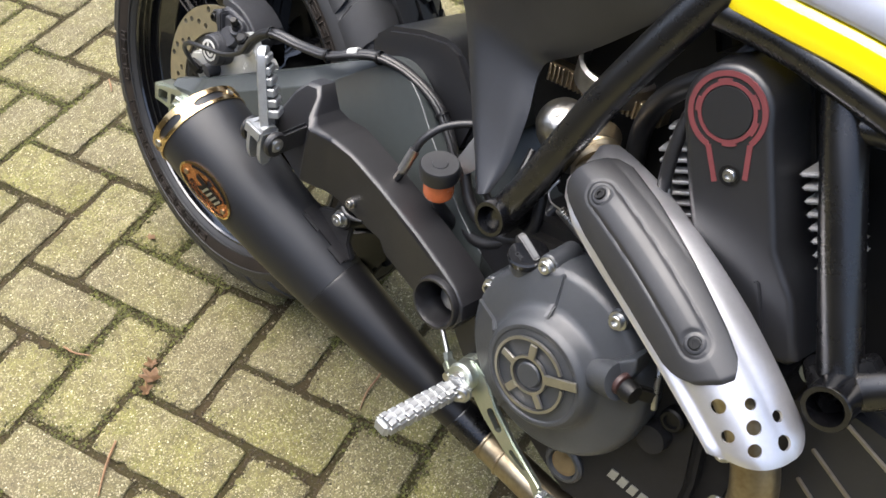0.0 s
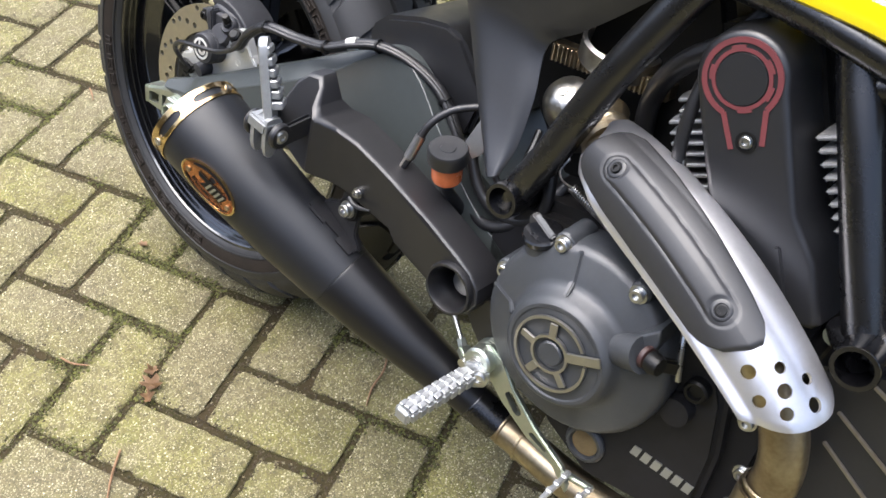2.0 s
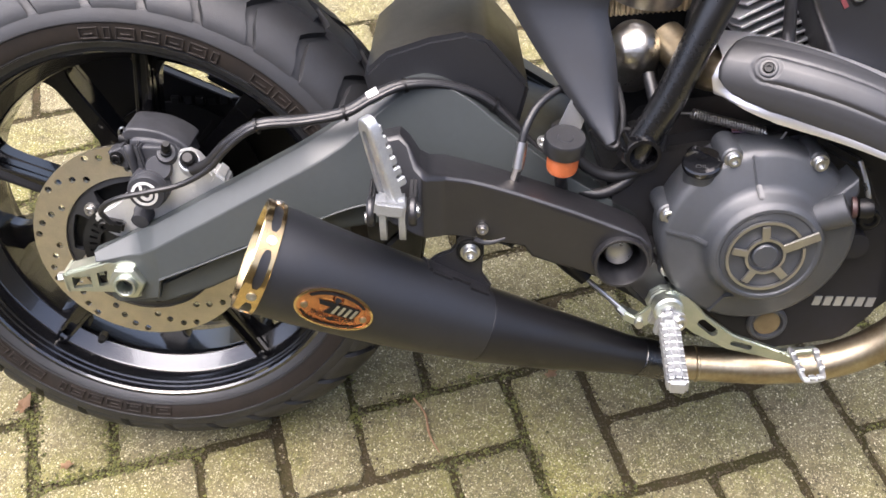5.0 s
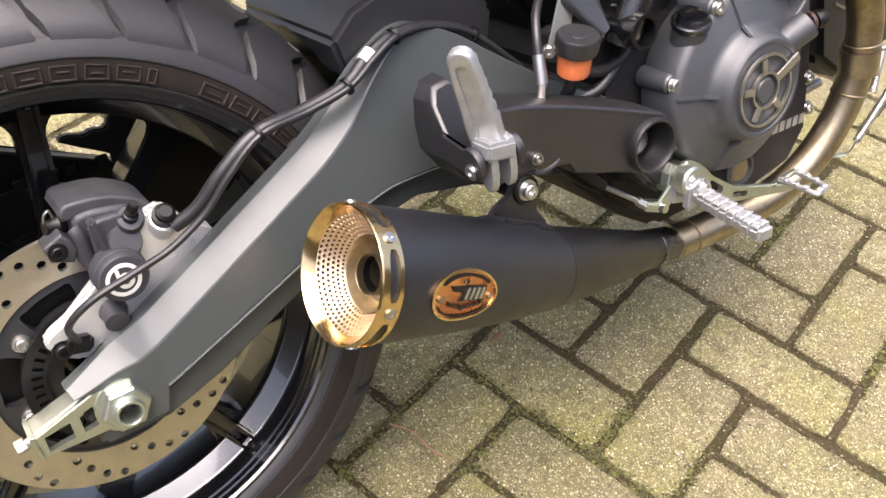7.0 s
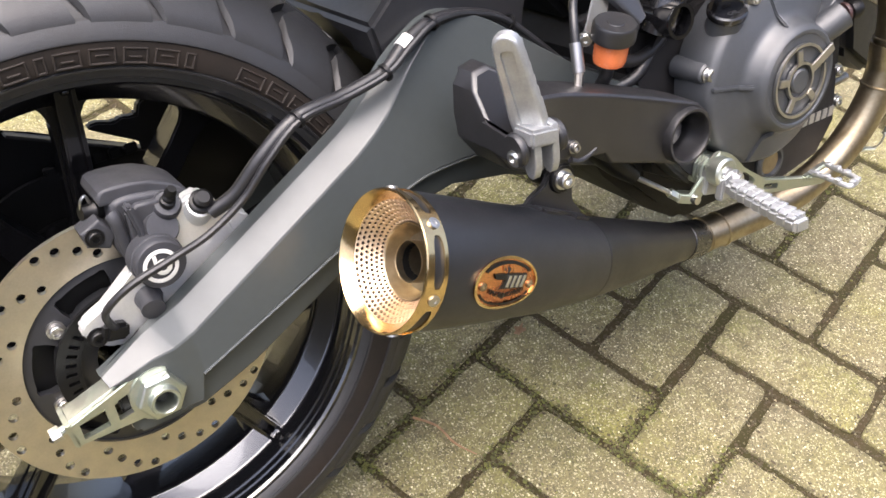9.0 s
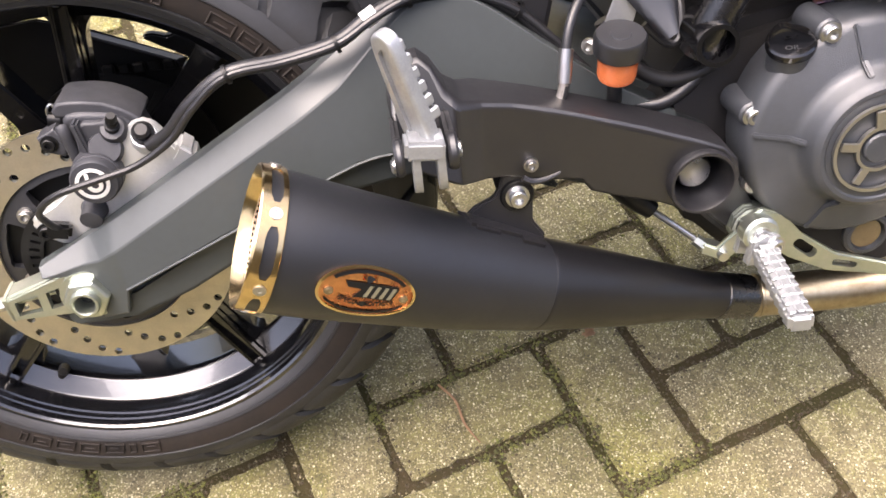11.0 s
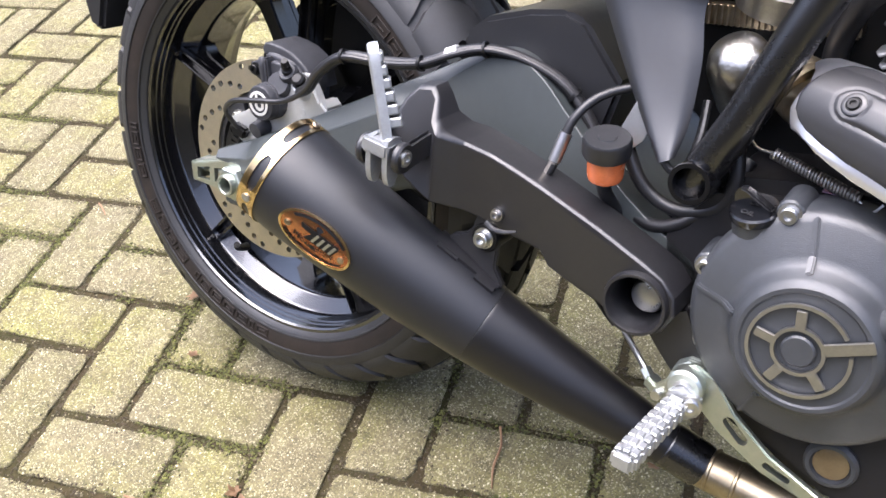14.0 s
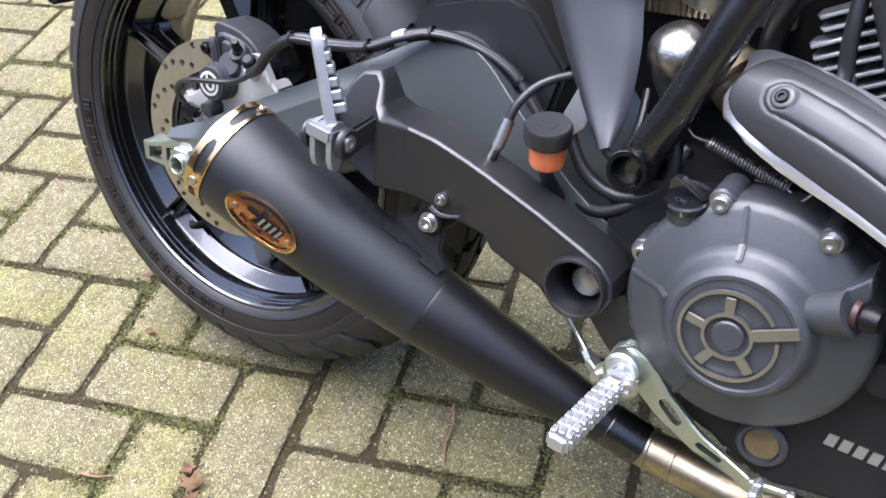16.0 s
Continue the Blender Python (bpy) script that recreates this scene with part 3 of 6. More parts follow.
part("caliper_rib", box((0.006, 0.016, 0.042), pose(0.030, -0.117, 0.118, 0, -8, 0), 0.002), CALIPER, cal)
part("caliper_ear", plate([(-0.008, 0.111), (-0.010, 0.124), (0.006, 0.131), (0.016, 0.116), (0.008, 0.104)], -0.088, -0.108, soft(0.003)), CALIPER, cal)
screw((-0.001, -0.108, 0.118), (0, -1, 0), 0.0055, cal, DARK, 0.005)
part("caliper_cylinder", lathe([(0, 0), (0.0215, 0), (0.0210, 0.012), (0.0200, 0.0125), (0.0200, 0.019), (0.0185, 0.0215), (0, 0.022)], (0.034, -0.118, 0.092), (0, -1, 0), 32), CALIPER, cal)
part("caliper_mark", lathe([(0.0108, 0), (0.0138, 0), (0.0138, 0.0006), (0.0108, 0.0006)], (0.033, -0.1402, 0.092), (0, -1, 0), 28, True), WHITE, cal)
mark = lathe([(0.0032, 0), (0.0066, 0), (0.0066, 0.0006), (0.0032, 0.0006)], (0.0345, -0.1402, 0.0905), (0, -1, 0), 20, True)
box((0.0028, 0.0006, 0.012), pose(0.0298, -0.1405, 0.0955), 0, mark)
part("caliper_mark", mark, WHITE, cal)
part("bleed_boss", lathe([(0, 0), (0.012, 0), (0.0115, 0.014), (0.0095, 0.017), (0, 0.017)], (0.055, -0.106, 0.119), (0.05, -0.80, 0.60), 22), CALIPER, cal)
part("bleed_nipple", lathe([(0, 0), (0.006, 0), (0.006, 0.004), (0.0045, 0.005), (0.0052, 0.008), (0.004, 0.01), (0.005, 0.013), (0.0035, 0.018), (0, 0.018)], (0.0558, -0.119, 0.1290), (0.25, -0.55, 0.8), 12), DARK, cal)
part("slide_pin_boot", lathe([(0.0, 0), (0.010, 0), (0.0115, 0.006), (0.0095, 0.012), (0.0095, 0.02), (0, 0.022)], (0.021, -0.113, 0.060), (-0.1, -0.9, -0.25), 18), CALIPER, cal)
part("slide_pin", lathe([(0, 0), (0.0075, 0), (0.0085, 0.006), (0.006, 0.010), (0.006, 0.016), (0, 0.016)], (0.013, -0.086, 0.129), (-0.9, -0.2, 0.2), 14), DARK, cal)
part("split_pin", tube([(-0.001, -0.088, 0.132), (0.000, -0.090, 0.141), (0.005, -0.090, 0.145), (0.007, -0.088, 0.135)], 0.0012, 6, 4), STEEL, cal)
part("banjo_boss", lathe([(0, 0), (0.0125, 0), (0.0125, 0.013), (0.0105, 0.018), (0.006, 0.020), (0, 0.020)], (0.0775, -0.108, 0.108), (0.1, -0.75, 0.65), 24), CASTING, cal)
part("banjo_bolt", lathe([(0, 0), (0.0095, 0), (0.0095, 0.006), (0.0075, 0.007), (0.0075, 0.012), (0.005, 0.014), (0, 0.014)], (0.0795, -0.1215, 0.1205), (0.1, -0.75, 0.65), 14), DARK, cal)
part("bracket_mark", lathe([(0.0034, 0), (0.0044, 0), (0.0044, 0.0006), (0.0034, 0.0006)], (0.0775, -0.1178, 0.0865), (0, -1, 0), 20, True), CASTING, cal)
part("bracket_stay", prism([(0.095, 0.096), (0.104, 0.108), (0.115, 0.098), (0.115, 0.078), (0.1, 0.07)], -0.092, -0.122, 0.003), CASTING, cal)

# hoses along the swingarm
hose = part("brake_hose", tube([(0.084, -0.130, 0.114), (0.104, -0.139, 0.126), (0.128, -0.148, 0.151), (0.161, -0.150, 0.172), (0.205, -0.144, 0.174), (0.247, -0.1410, 0.181), (0.2756, -0.1325, 0.1945), (0.3065, -0.1235, 0.2025), (0.343, -0.116, 0.1985), (0.382, -0.112, 0.184), (0.412, -0.114, 0.158), (0.45, -0.126, 0.115), (0.482, -0.145, 0.095), (0.512, -0.152, 0.098), (0.545, -0.145, 0.124), (0.56, -0.12, 0.16)], 0.0060, 12, 6), HOSE, bike, "black rubber brake hose")
part("sensor_wire", tube([(-0.010, -0.124, 0.047), (-0.014, -0.132, 0.056), (-0.016, -0.142, 0.074), (0.005, -0.150, 0.091), (0.04, -0.150, 0.099), (0.073, -0.146, 0.105), (0.106, -0.149, 0.124), (0.130, -0.156, 0.150), (0.161, -0.158, 0.1725), (0.205, -0.151, 0.1745), (0.247, -0.1485, 0.1815), (0.277, -0.1405, 0.1945), (0.307, -0.132, 0.2040), (0.345, -0.122, 0.2000), (0.386, -0.118, 0.184), (0.419, -0.121, 0.155), (0.45, -0.127, 0.122)], 0.0031, 10, 6), HOSE, hose)
part("wire_connector", box((0.02, 0.012, 0.014), pose(-0.012, -0.124, 0.046, 0, 20, 10), 0.003), DARK, hose)
screw((-0.025, -0.118, 0.043), (0, -1, 0), 0.0062, hose, DARK, 0.006)
part("hose_clip", lathe([(0.0, 0), (0.0072, 0), (0.0072, 0.012), (0, 0.012)], (0.270, -0.1345, 0.1920), (0.8, 0.18, 0.38), 14), WHITE, hose, "white hose clip")
for x, y, z in ((0.161, -0.1535, 0.1725), (0.247, -0.1445, 0.1815), (0.3065, -0.1275, 0.2035), (0.395, -0.1145, 0.177)):
    part("cable_tie", lathe([(0.0062, -0.0016), (0.0078, -0.0016), (0.0078, 0.0016), (0.0062, 0.0016)], (x, y, z), (0.9, 0.1, 0.25 if x < 0.31 else -0.6), 16, True), DARK, hose)

# hugger over the tyre
hug = prism([(0.262, 0.205), (0.286, 0.226), (0.33, 0.240), (0.367, 0.246), (0.388, 0.240), (0.432, 0.19), (0.42, 0.14), (0.33, 0.14), (0.27, 0.17)], -0.098, 0.098, 0.005, 2)
tunnel = lathe([(0, -0.3), (0.2, -0.085), (0.29, -0.085), (0.325, -0.05), (0.333, 0), (0.325, 0.05), (0.29, 0.085), (0.2, 0.085), (0, 0.3)], (0, 0, 0), (0, -1, 0), 64)
part("hugger", cut(hug, tunnel), PLASTIC, bike, "black plastic mudguard hugging the rear tyre")
part("plate_carrier", prism([(-0.36, 0.16), (-0.34, 0.10), (-0.318, 0.095), (-0.31, 0.13), (-0.25, 0.32), (-0.28, 0.33)], -0.07, 0.07, 0.006), PLASTIC, bike)

# silencer: a cone that bellies downwards
TIP, NECK = Vector((0.164, -0.257, 0.085)), Vector((0.586, -0.162, -0.112))
AX = (NECK - TIP).normalized()
DOWN = (Vector((0, 0, -1)) - AX * AX.dot(Vector((0, 0, -1)))).normalized()
SIDE = AX.cross(DOWN)
STATIONS = [(0.0, 0.0, 0.0527), (0.03, 0.0005, 0.0530), (0.08, 0.0025, 0.0505), (0.165, 0.007, 0.0465), (0.245, 0.0095, 0.0400), (0.33, 0.0075, 0.0325), (0.42, 0.0035, 0.0225), (0.452, 0.0015, 0.0205), (0.476, 0.0, 0.0205)]


def axis_at(s):
    for (a, oa, ra), (b, ob, rb) in zip(STATIONS, STATIONS[1:]):
        if s <= b or b == STATIONS[-1][0]:
            t = (s - a) / (b - a)
            return TIP + AX * s + DOWN * (oa + (ob - oa) * t), ra + (rb - ra) * t


def on_cone(s, phi, lift=0.0):
    c, r = axis_at(s)
    return c + (r + lift) * (math.cos(phi) * SIDE + math.sin(phi) * DOWN)


def cone_ring(stations, seg=64, closed=False):
    """A skin round the silencer's axis from (station, radius or lift) pairs."""
    bm = bmesh.new()
    rings = []
    for s, r in stations:
        c, _ = axis_at(s)
        rings.append([bm.verts.new(c + r * (math.cos(a) * SIDE + math.sin(a) * DOWN)) for a in (2 * math.pi * k / seg for k in range(seg))])
    for a, b in list(zip(rings, rings[1:])) + ([(rings[-1], rings[0])] if closed else []):
        for k in range(seg):
            bm.faces.new((a[k], a[(k + 1) % seg], b[(k + 1) % seg], b[k]))
    return bm


def rad(s):
    return axis_at(s)[1]


shell = [(s, rad(s)) for s in (0.004, 0.03, 0.055, 0.08, 0.12, 0.165, 0.205, 0.2425)]
muffler = part("silencer", cone_ring(shell + [(0.2432, rad(0.2432) - 0.0004), (0.2434, 0.03), (0.2, 0.03), (0.05, 0.047), (0.004, 0.052)], 72, True), MATT, bike, "matt black conical exhaust silencer with a gold tip")
part("silencer_cone", cone_ring([(0.2434, rad(0.2434) - 0.0006), (0.2440, rad(0.2440) - 0.0003)] + [(s, rad(s)) for s in (0.247, 0.29, 0.33, 0.375, 0.42, 0.440, 0.452, 0.476)] + [(0.476, 0.0185), (0.44, 0.0185), (0.2434, 0.03)], 72, True), CONE, muffler, "darker satin front cone")
# gold tip: band with long slots, rolled lip, perforated cone and inner pipe
band = cone_ring([(0.0005, 0.0542), (0.0174, 0.0545), (0.0180, 0.0539), (0.0180, 0.0530), (0.0005, 0.0526)], 96, True)
slots = bmesh.new()
PHI0 = math.atan2((Vector((0.191, -0.285, 0.113)) - axis_at(0.0100)[0]).dot(DOWN), (Vector((0.191, -0.285, 0.113)) - axis_at(0.0100)[0]).dot(SIDE))
for k in range(6):
    rows = []
    for j in range(9):
        phi = PHI0 + radians(60 * k + 30 + (j - 4) * 5.1)
        n = math.cos(phi) * SIDE + math.sin(phi) * DOWN
        w = (0.0020, 0.0037, 0.0042, 0.0042, 0.0042, 0.0042, 0.0042, 0.0037, 0.0020)[j]
        rows.append([slots.verts.new(axis_at(0.0100)[0] + AX * s + n * r) for s, r in ((-w, 0.05), (w, 0.05), (w, 0.06), (-w, 0.06))])
    for a, b in zip(rows, rows[1:]):
        for j in range(4):
            slots.faces.new((a[j], a[(j + 1) % 4], b[(j + 1) % 4], b[j]))
    slots.faces.new(rows[0])
    slots.faces.new(rows[-1][::-1])
tipband = part("tip_band", cut(band, slots), GOLD, muffler, "gold heat-tinted tip band with long slots")
for k in range(6):
    phi = PHI0 + radians(60 * k)
    n = math.cos(phi) * SIDE + math.sin(phi) * DOWN
    screw(TIP + AX * 0.0100 + n * 0.0546, n, 0.0032, tipband, RINGM, 0.0012, "rivet")
lip = cone_ring([(0.0006, 0.0541), (-0.0006, 0.0536), (-0.0008, 0.0526), (0.0008, 0.0512), (0.005, 0.0482), (0.010, 0.0458), (0.010, 0.0470), (0.003, 0.0520)], 72, True)
part("tip_lip", lip, GOLD, tipband)
verts, faces = [], []
NA, NS = 60, 6
S0, S1, R0, R1 = 0.009, 0.0265, 0.0462, 0.0300


def mesh_point(s, a, lift=0.0):
    t = (s - S0) / (S1 - S0)
    return TIP + AX * s + (R0 + (R1 - R0) * t + lift) * (math.cos(a) * SIDE + math.sin(a) * DOWN)


for i in range(NS):
    for k in range(NA):
        ds, da = (S1 - S0) / NS, 2 * math.pi / NA
        s, a = S0 + (i + 0.5) * ds, (k + 0.5 * (i % 2)) * da
        base = len(verts)
        outer = [(-1, -1), (0, -1), (1, -1), (1, 0), (1, 1), (0, 1), (-1, 1), (-1, 0)]
        for u, v in outer:
            verts.append(mesh_point(s + u * ds / 2, a + v * da / 2))
        for u, v in outer:
            ln = math.hypot(u, v)
            verts.append(mesh_point(s + 0.74 * u / ln * ds / 2, a + 0.74 * v / ln * da / 2))
        for u, v in outer:
            ln = math.hypot(u, v)
            verts.append(mesh_point(s + 0.74 * u / ln * ds / 2, a + 0.74 * v / ln * da / 2, 0.0015))
        for j in range(8):
            j2 = (j + 1) % 8
            faces.append((base + j, base + j2, base + 8 + j2, base + 8 + j))
            faces.append((base + 8 + j, base + 8 + j2, base + 16 + j2, base + 16 + j))
me = bpy.data.meshes.new("mesh")
me.from_pydata([tuple(v) for v in verts], [], faces)
part("perforated_cone", me, material("perforated_steel", (0.62, 0.48, 0.33), 0.40, 1, 0.2, 30, 0.02, 400, 0, (0.50, 0.36, 0.23)), muffler, "perforated steel inner cone")
part("cone_backing", cone_ring([(0.010, 0.0500), (0.031, 0.036), (0.033, 0.03)], 48), DARK, muffler)
part("inner_pipe", cone_ring([(0.0265, 0.0302), (0.0250, 0.0292), (0.0265, 0.0280), (0.036, 0.0262), (0.040, 0.0225), (0.040, 0.0164), (0.0265, 0.0162), (0.0253, 0.0156), (0.0265, 0.0148), (0.054, 0.0146), (0.056, 0.0302)], 48, True), PIPE, muffler, "steel outlet pipe")
part("outlet_bore", cone_ring([(0.032, 0.0145), (0.12, 0.0145), (0.12, 0.001)], 32), DARK, muffler)

# oval badge that follows the cone
BC = Vector((0.2445, -0.2905, 0.047))
BS = (BC - TIP).dot(AX)
BV = BC - axis_at(BS)[0]
BPHI = math.atan2(BV.dot(DOWN), BV.dot(SIDE))
SIGN = 1 if on_cone(BS, BPHI + 0.2).z < on_cone(BS, BPHI).z else -1


def badge_point(a, b, lift):
    """a metres towards the engine, b metres up, lift above the skin"""
    return on_cone(BS + a, BPHI - SIGN * b / rad(BS), lift)


def badge_patch(shape, l0, l1, bm=None):
    """A flat piece with that outline, laid on the cone."""
    bm = bm or bmesh.new()
    lo = [bm.verts.new(badge_point(a, b, l0)) for a, b in shape]
    hi = [bm.verts.new(badge_point(a, b, l1)) for a, b in shape]
    n = len(shape)
    mid = bm.verts.new(badge_point(sum(p[0] for p in shape) / n, sum(p[1] for p in shape) / n, l1))
    for k in range(n):
        bm.faces.new((lo[k], lo[(k + 1) % n], hi[(k + 1) % n], hi[k]))
        bm.faces.new((hi[k], hi[(k + 1) % n], mid))
    return bm


def oval(rx, ry, n=40, a0=0.0, a1=360.0):
    return [(rx * math.cos(radians(a0 + (a1 - a0) * k / n)), ry * math.sin(radians(a0 + (a1 - a0) * k / n))) for k in range(n if a1 - a0 == 360 else n + 1)]


def oval_band(rx, ry, w, l0, l1, a0=0.0, a1=360.0, n=40):
    bm = bmesh.new()
    full = a1 - a0 == 360
    o, i = oval(rx, ry, n, a0, a1), oval(rx - w, ry - w, n, a0, a1)
    v = [[bm.verts.new(badge_point(a, b, l)) for a, b in line] for line, l in ((o, l0), (o, l1), (i, l1), (i, l0))]
    m = len(o)
    for x, y in zip(v, v[1:]):
        for k in range(m if full else m - 1):
            bm.faces.new((x[k], x[(k + 1) % m], y[(k + 1) % m], y[k]))
    return bm


badge = part("badge", badge_patch(oval(0.0365, 0.0212), 0.0, 0.001), COPPER, muffler, "oval copper badge with black cut-outs")
part("badge_rim", oval_band(0.0365, 0.0212, 0.0022, 0.0, 0.0022), GOLD, badge)
part("badge_cutout", oval_band(0.0325, 0.0178, 0.0026, 0.001, 0.0016, 35, 145, 20), DARK, badge)
part("badge_cutout", oval_band(0.0325, 0.0178, 0.0016, 0.001, 0.0016, 205, 335, 20), DARK, badge)
part("badge_emblem", badge_patch([(-0.017, 0.008), (0.0215, 0.008), (0.0215, 0.0045), (0.018, -0.0035), (-0.010, -0.0035), (-0.004, 0.004), (-0.015, 0.004)], 0.001, 0.0018), DARK, badge, "dark slanting emblem")
for k in range(4):
    x = -0.003 + k * 0.0058
    part("emblem_bar", badge_patch([(x, -0.0025), (x + 0.0026, -0.0025), (x + 0.0056, 0.0065), (x + 0.003, 0.0065)], 0.0018, 0.0023), STEEL, badge)
for k, x in enumerate((-0.004, 0.004)):
    part("emblem_post", badge_patch([(x - 0.0006, 0.0088), (x + 0.0006, 0.0088), (x + 0.0006, 0.0155), (x - 0.0006, 0.0155)], 0.0018, 0.0023), COPPER, badge)
for sx in (-0.0275, 0.0275):
    n = (badge_point(sx, -0.001, 0.01) - badge_point(sx, -0.001, 0)).normalized()
    screw(badge_point(sx, -0.001, 0.0012), n, 0.0024, badge, PIPE, 0.0014, "rivet")


def lettering(text, size, place, name, mat, parent, depth=0.0006, squash=1.0):
    """Letters of the built-in font, each point carried to its place by place(x, y, lift)."""
    cu = bpy.data.curves.new("text", "FONT")
    cu.body, cu.size, cu.align_x, cu.align_y, cu.extrude = text, size, "CENTER", "CENTER", depth
    ob = new("tmp", cu)
    dg = bpy.context.evaluated_depsgraph_get()
    dg.update()
    me = bpy.data.meshes.new_from_object(ob.evaluated_get(dg))
    bpy.data.objects.remove(ob)
    for v in me.vertices:
        v.co = place(v.co.x * squash, v.co.y, v.co.z + depth)
    me.materials.clear()
    return part(name, me, mat, parent)


lettering("SPECIAL EDITION", 0.0056, lambda x, y, l: badge_point(x, y - 0.0085 + 9 * x * x, 0.0012 + l), "badge_writing", DARK, badge, 0.0004, 0.92)

part("neck_sleeve", cone_ring([(0.440, 0.0215), (0.441, 0.0222), (0.4765, 0.0214), (0.478, 0.0205), (0.478, 0.0195), (0.44, 0.0195)], 40, True), SATIN, muffler)
# the mouth turns a little back into line with the bike
HY = (Vector((0, 1, 0)) - AX * AX.y).normalized()
for ob in [muffler] + list(muffler.children_recursive):
    for v in ob.data.vertices:
        st = max(-0.002, (v.co - TIP).dot(AX))
        if st < 0.1:
            g = 1 - st / 0.1
            v.co += HY * (0.0075 * g * g) + AX * (0.14 * g * (v.co - TIP).dot(HY))

# silencer's hanger
hang = part("silencer_hanger", prism([(0.325, 0.045), (0.335, 0.054), (0.350, 0.060), (0.357, 0.070), (0.367, 0.075), (0.378, 0.070), (0.382, 0.055), (0.381, 0.034), (0.391, 0.018), (0.386, 0.012), (0.35, 0.028)], -0.200, -0.207, 0.0015), CAST, bike, "black steel silencer hanger")


def foot_patch(s0, s1, p0, p1, l1, bm=None):
    """A bent plate lying on the cone between two stations and two angles in degrees."""
    bm = bm or bmesh.new()
    n, m = 8, 6
    g = [[[bm.verts.new(on_cone(s0 + (s1 - s0) * i / n, radians(p0 + (p1 - p0) * j / m), lf)) for j in range(m + 1)] for i in range(n + 1)] for lf in (-0.001, l1)]
    for layer in g:
        for i in range(n):
            for j in range(m):
                bm.faces.new((layer[i][j], layer[i + 1][j], layer[i + 1][j + 1], layer[i][j + 1]))
    for i in range(n):
        for j in (0, m):
            bm.faces.new((g[0][i][j], g[0][i + 1][j], g[1][i + 1][j], g[1][i][j]))
    for j in range(m):
        for i in (0, n):
            bm.faces.new((g[0][i][j], g[0][i][j + 1], g[1][i][j + 1], g[1][i][j]))
    return bm


foot = foot_patch(0.166, 0.236, -99, -64, 0.0030)
foot_patch(0.2135, 0.2345, -107, -98.5, 0.0030, foot)
foot_patch(0.170, 0.192, -103, -98.5, 0.0024, foot)
part("hanger_foot", foot, CAST, hang)
screw((0.369, -0.210, 0.061), (0, -1, 0), 0.0072, hang, STEEL, 0.008)
part("hanger_rubber", lathe([(0, -0.010), (0.0125, -0.010), (0.0138, -0.008), (0.0138, 0.024), (0, 0.024)], (0.369, -0.200, 0.061), (0, 1, 0), 24), DARK, hang)
part("hanger_lug", prism(rounded([(0.3560, 0.0720), (0.3605, 0.0820), (0.3645, 0.0950), (0.3680, 0.0950), (0.3715, 0.0830), (0.3770, 0.0740), (0.3780, 0.0620), (0.3580, 0.0620)], 2), -0.2020, -0.2075, 0.0012), CAST, hang)
part("hanger_strip", tube([(0.3730, -0.2165, 0.0800), (0.3810, -0.2172, 0.0760), (0.3920, -0.2168, 0.0765), (0.4030, -0.2160, 0.0800)], [0.003, 0.0026, 0.0022, 0.0012], 8, 4), CAST, hang)

# header pipe from the rear cylinder down under the heat shield and back to the silencer
pipe = part("exhaust_pipe", tube([(0.565, -0.09, 0.235), (0.59, -0.135, 0.222), (0.63, -0.165, 0.222), (0.70, -0.188, 0.205), (0.77, -0.204, 0.18), (0.825, -0.206, 0.14), (0.853, -0.204, 0.085), (0.853, -0.2, 0.025), (0.836, -0.194, -0.03), (0.802, -0.186, -0.075), (0.755, -0.178, -0.103), (0.70, -0.171, -0.114), (0.64, -0.166, -0.114), (0.586, -0.162, -0.112), (0.56, -0.166, -0.102)], 0.0195, 24, 8), PIPE, bike, "heat-tinted steel exhaust pipe")
for o, d in (((0.598, -0.1625, -0.1122), (1, -0.05, 0)), ((0.853, -0.203, 0.052), (0, 0, 1)), ((0.846, -0.197, -0.005), (-0.2, 0.1, -1)), ((0.622, -0.165, -0.1138), (1, -0.05, 0))):
    part("pipe_ring", lathe([(0.019, -0.002), (0.0208, -0.001), (0.0208, 0.001), (0.019, 0.002)], o, d, 28, True), PIPE, pipe)
part("pipe_sleeve", lathe([(0.0195, 0.0), (0.0222, 0.0), (0.0222, 0.028), (0.0195, 0.028)], (0.853, -0.2015, 0.018), (0, -0.03, 1), 32, True), PIPE, pipe)
part("pipe_collar", lathe([(0.018, -0.014), (0.023, -0.014), (0.024, -0.010), (0.0225, -0.007), (0.025, -0.003), (0.0225, 0.0), (0.025, 0.004), (0.024, 0.012), (0.018, 0.012)], (0.590, -0.128, 0.228), (0.6, -0.6, -0.1), 28, True), PIPE, pipe)


def coil(a, b, r, wire, turns, name, mat, parent):
    a, b = Vector(a), Vector(b)
    p, q, d = frame_of(b - a)
    n = turns * 10
    pts = [a + (b - a) * (k / n) + r * (math.cos(k * 0.6283) * p + math.sin(k * 0.6283) * q) for k in range(n + 1)]
    return part(name, tube(pts, wire, 6, 1), mat, parent)


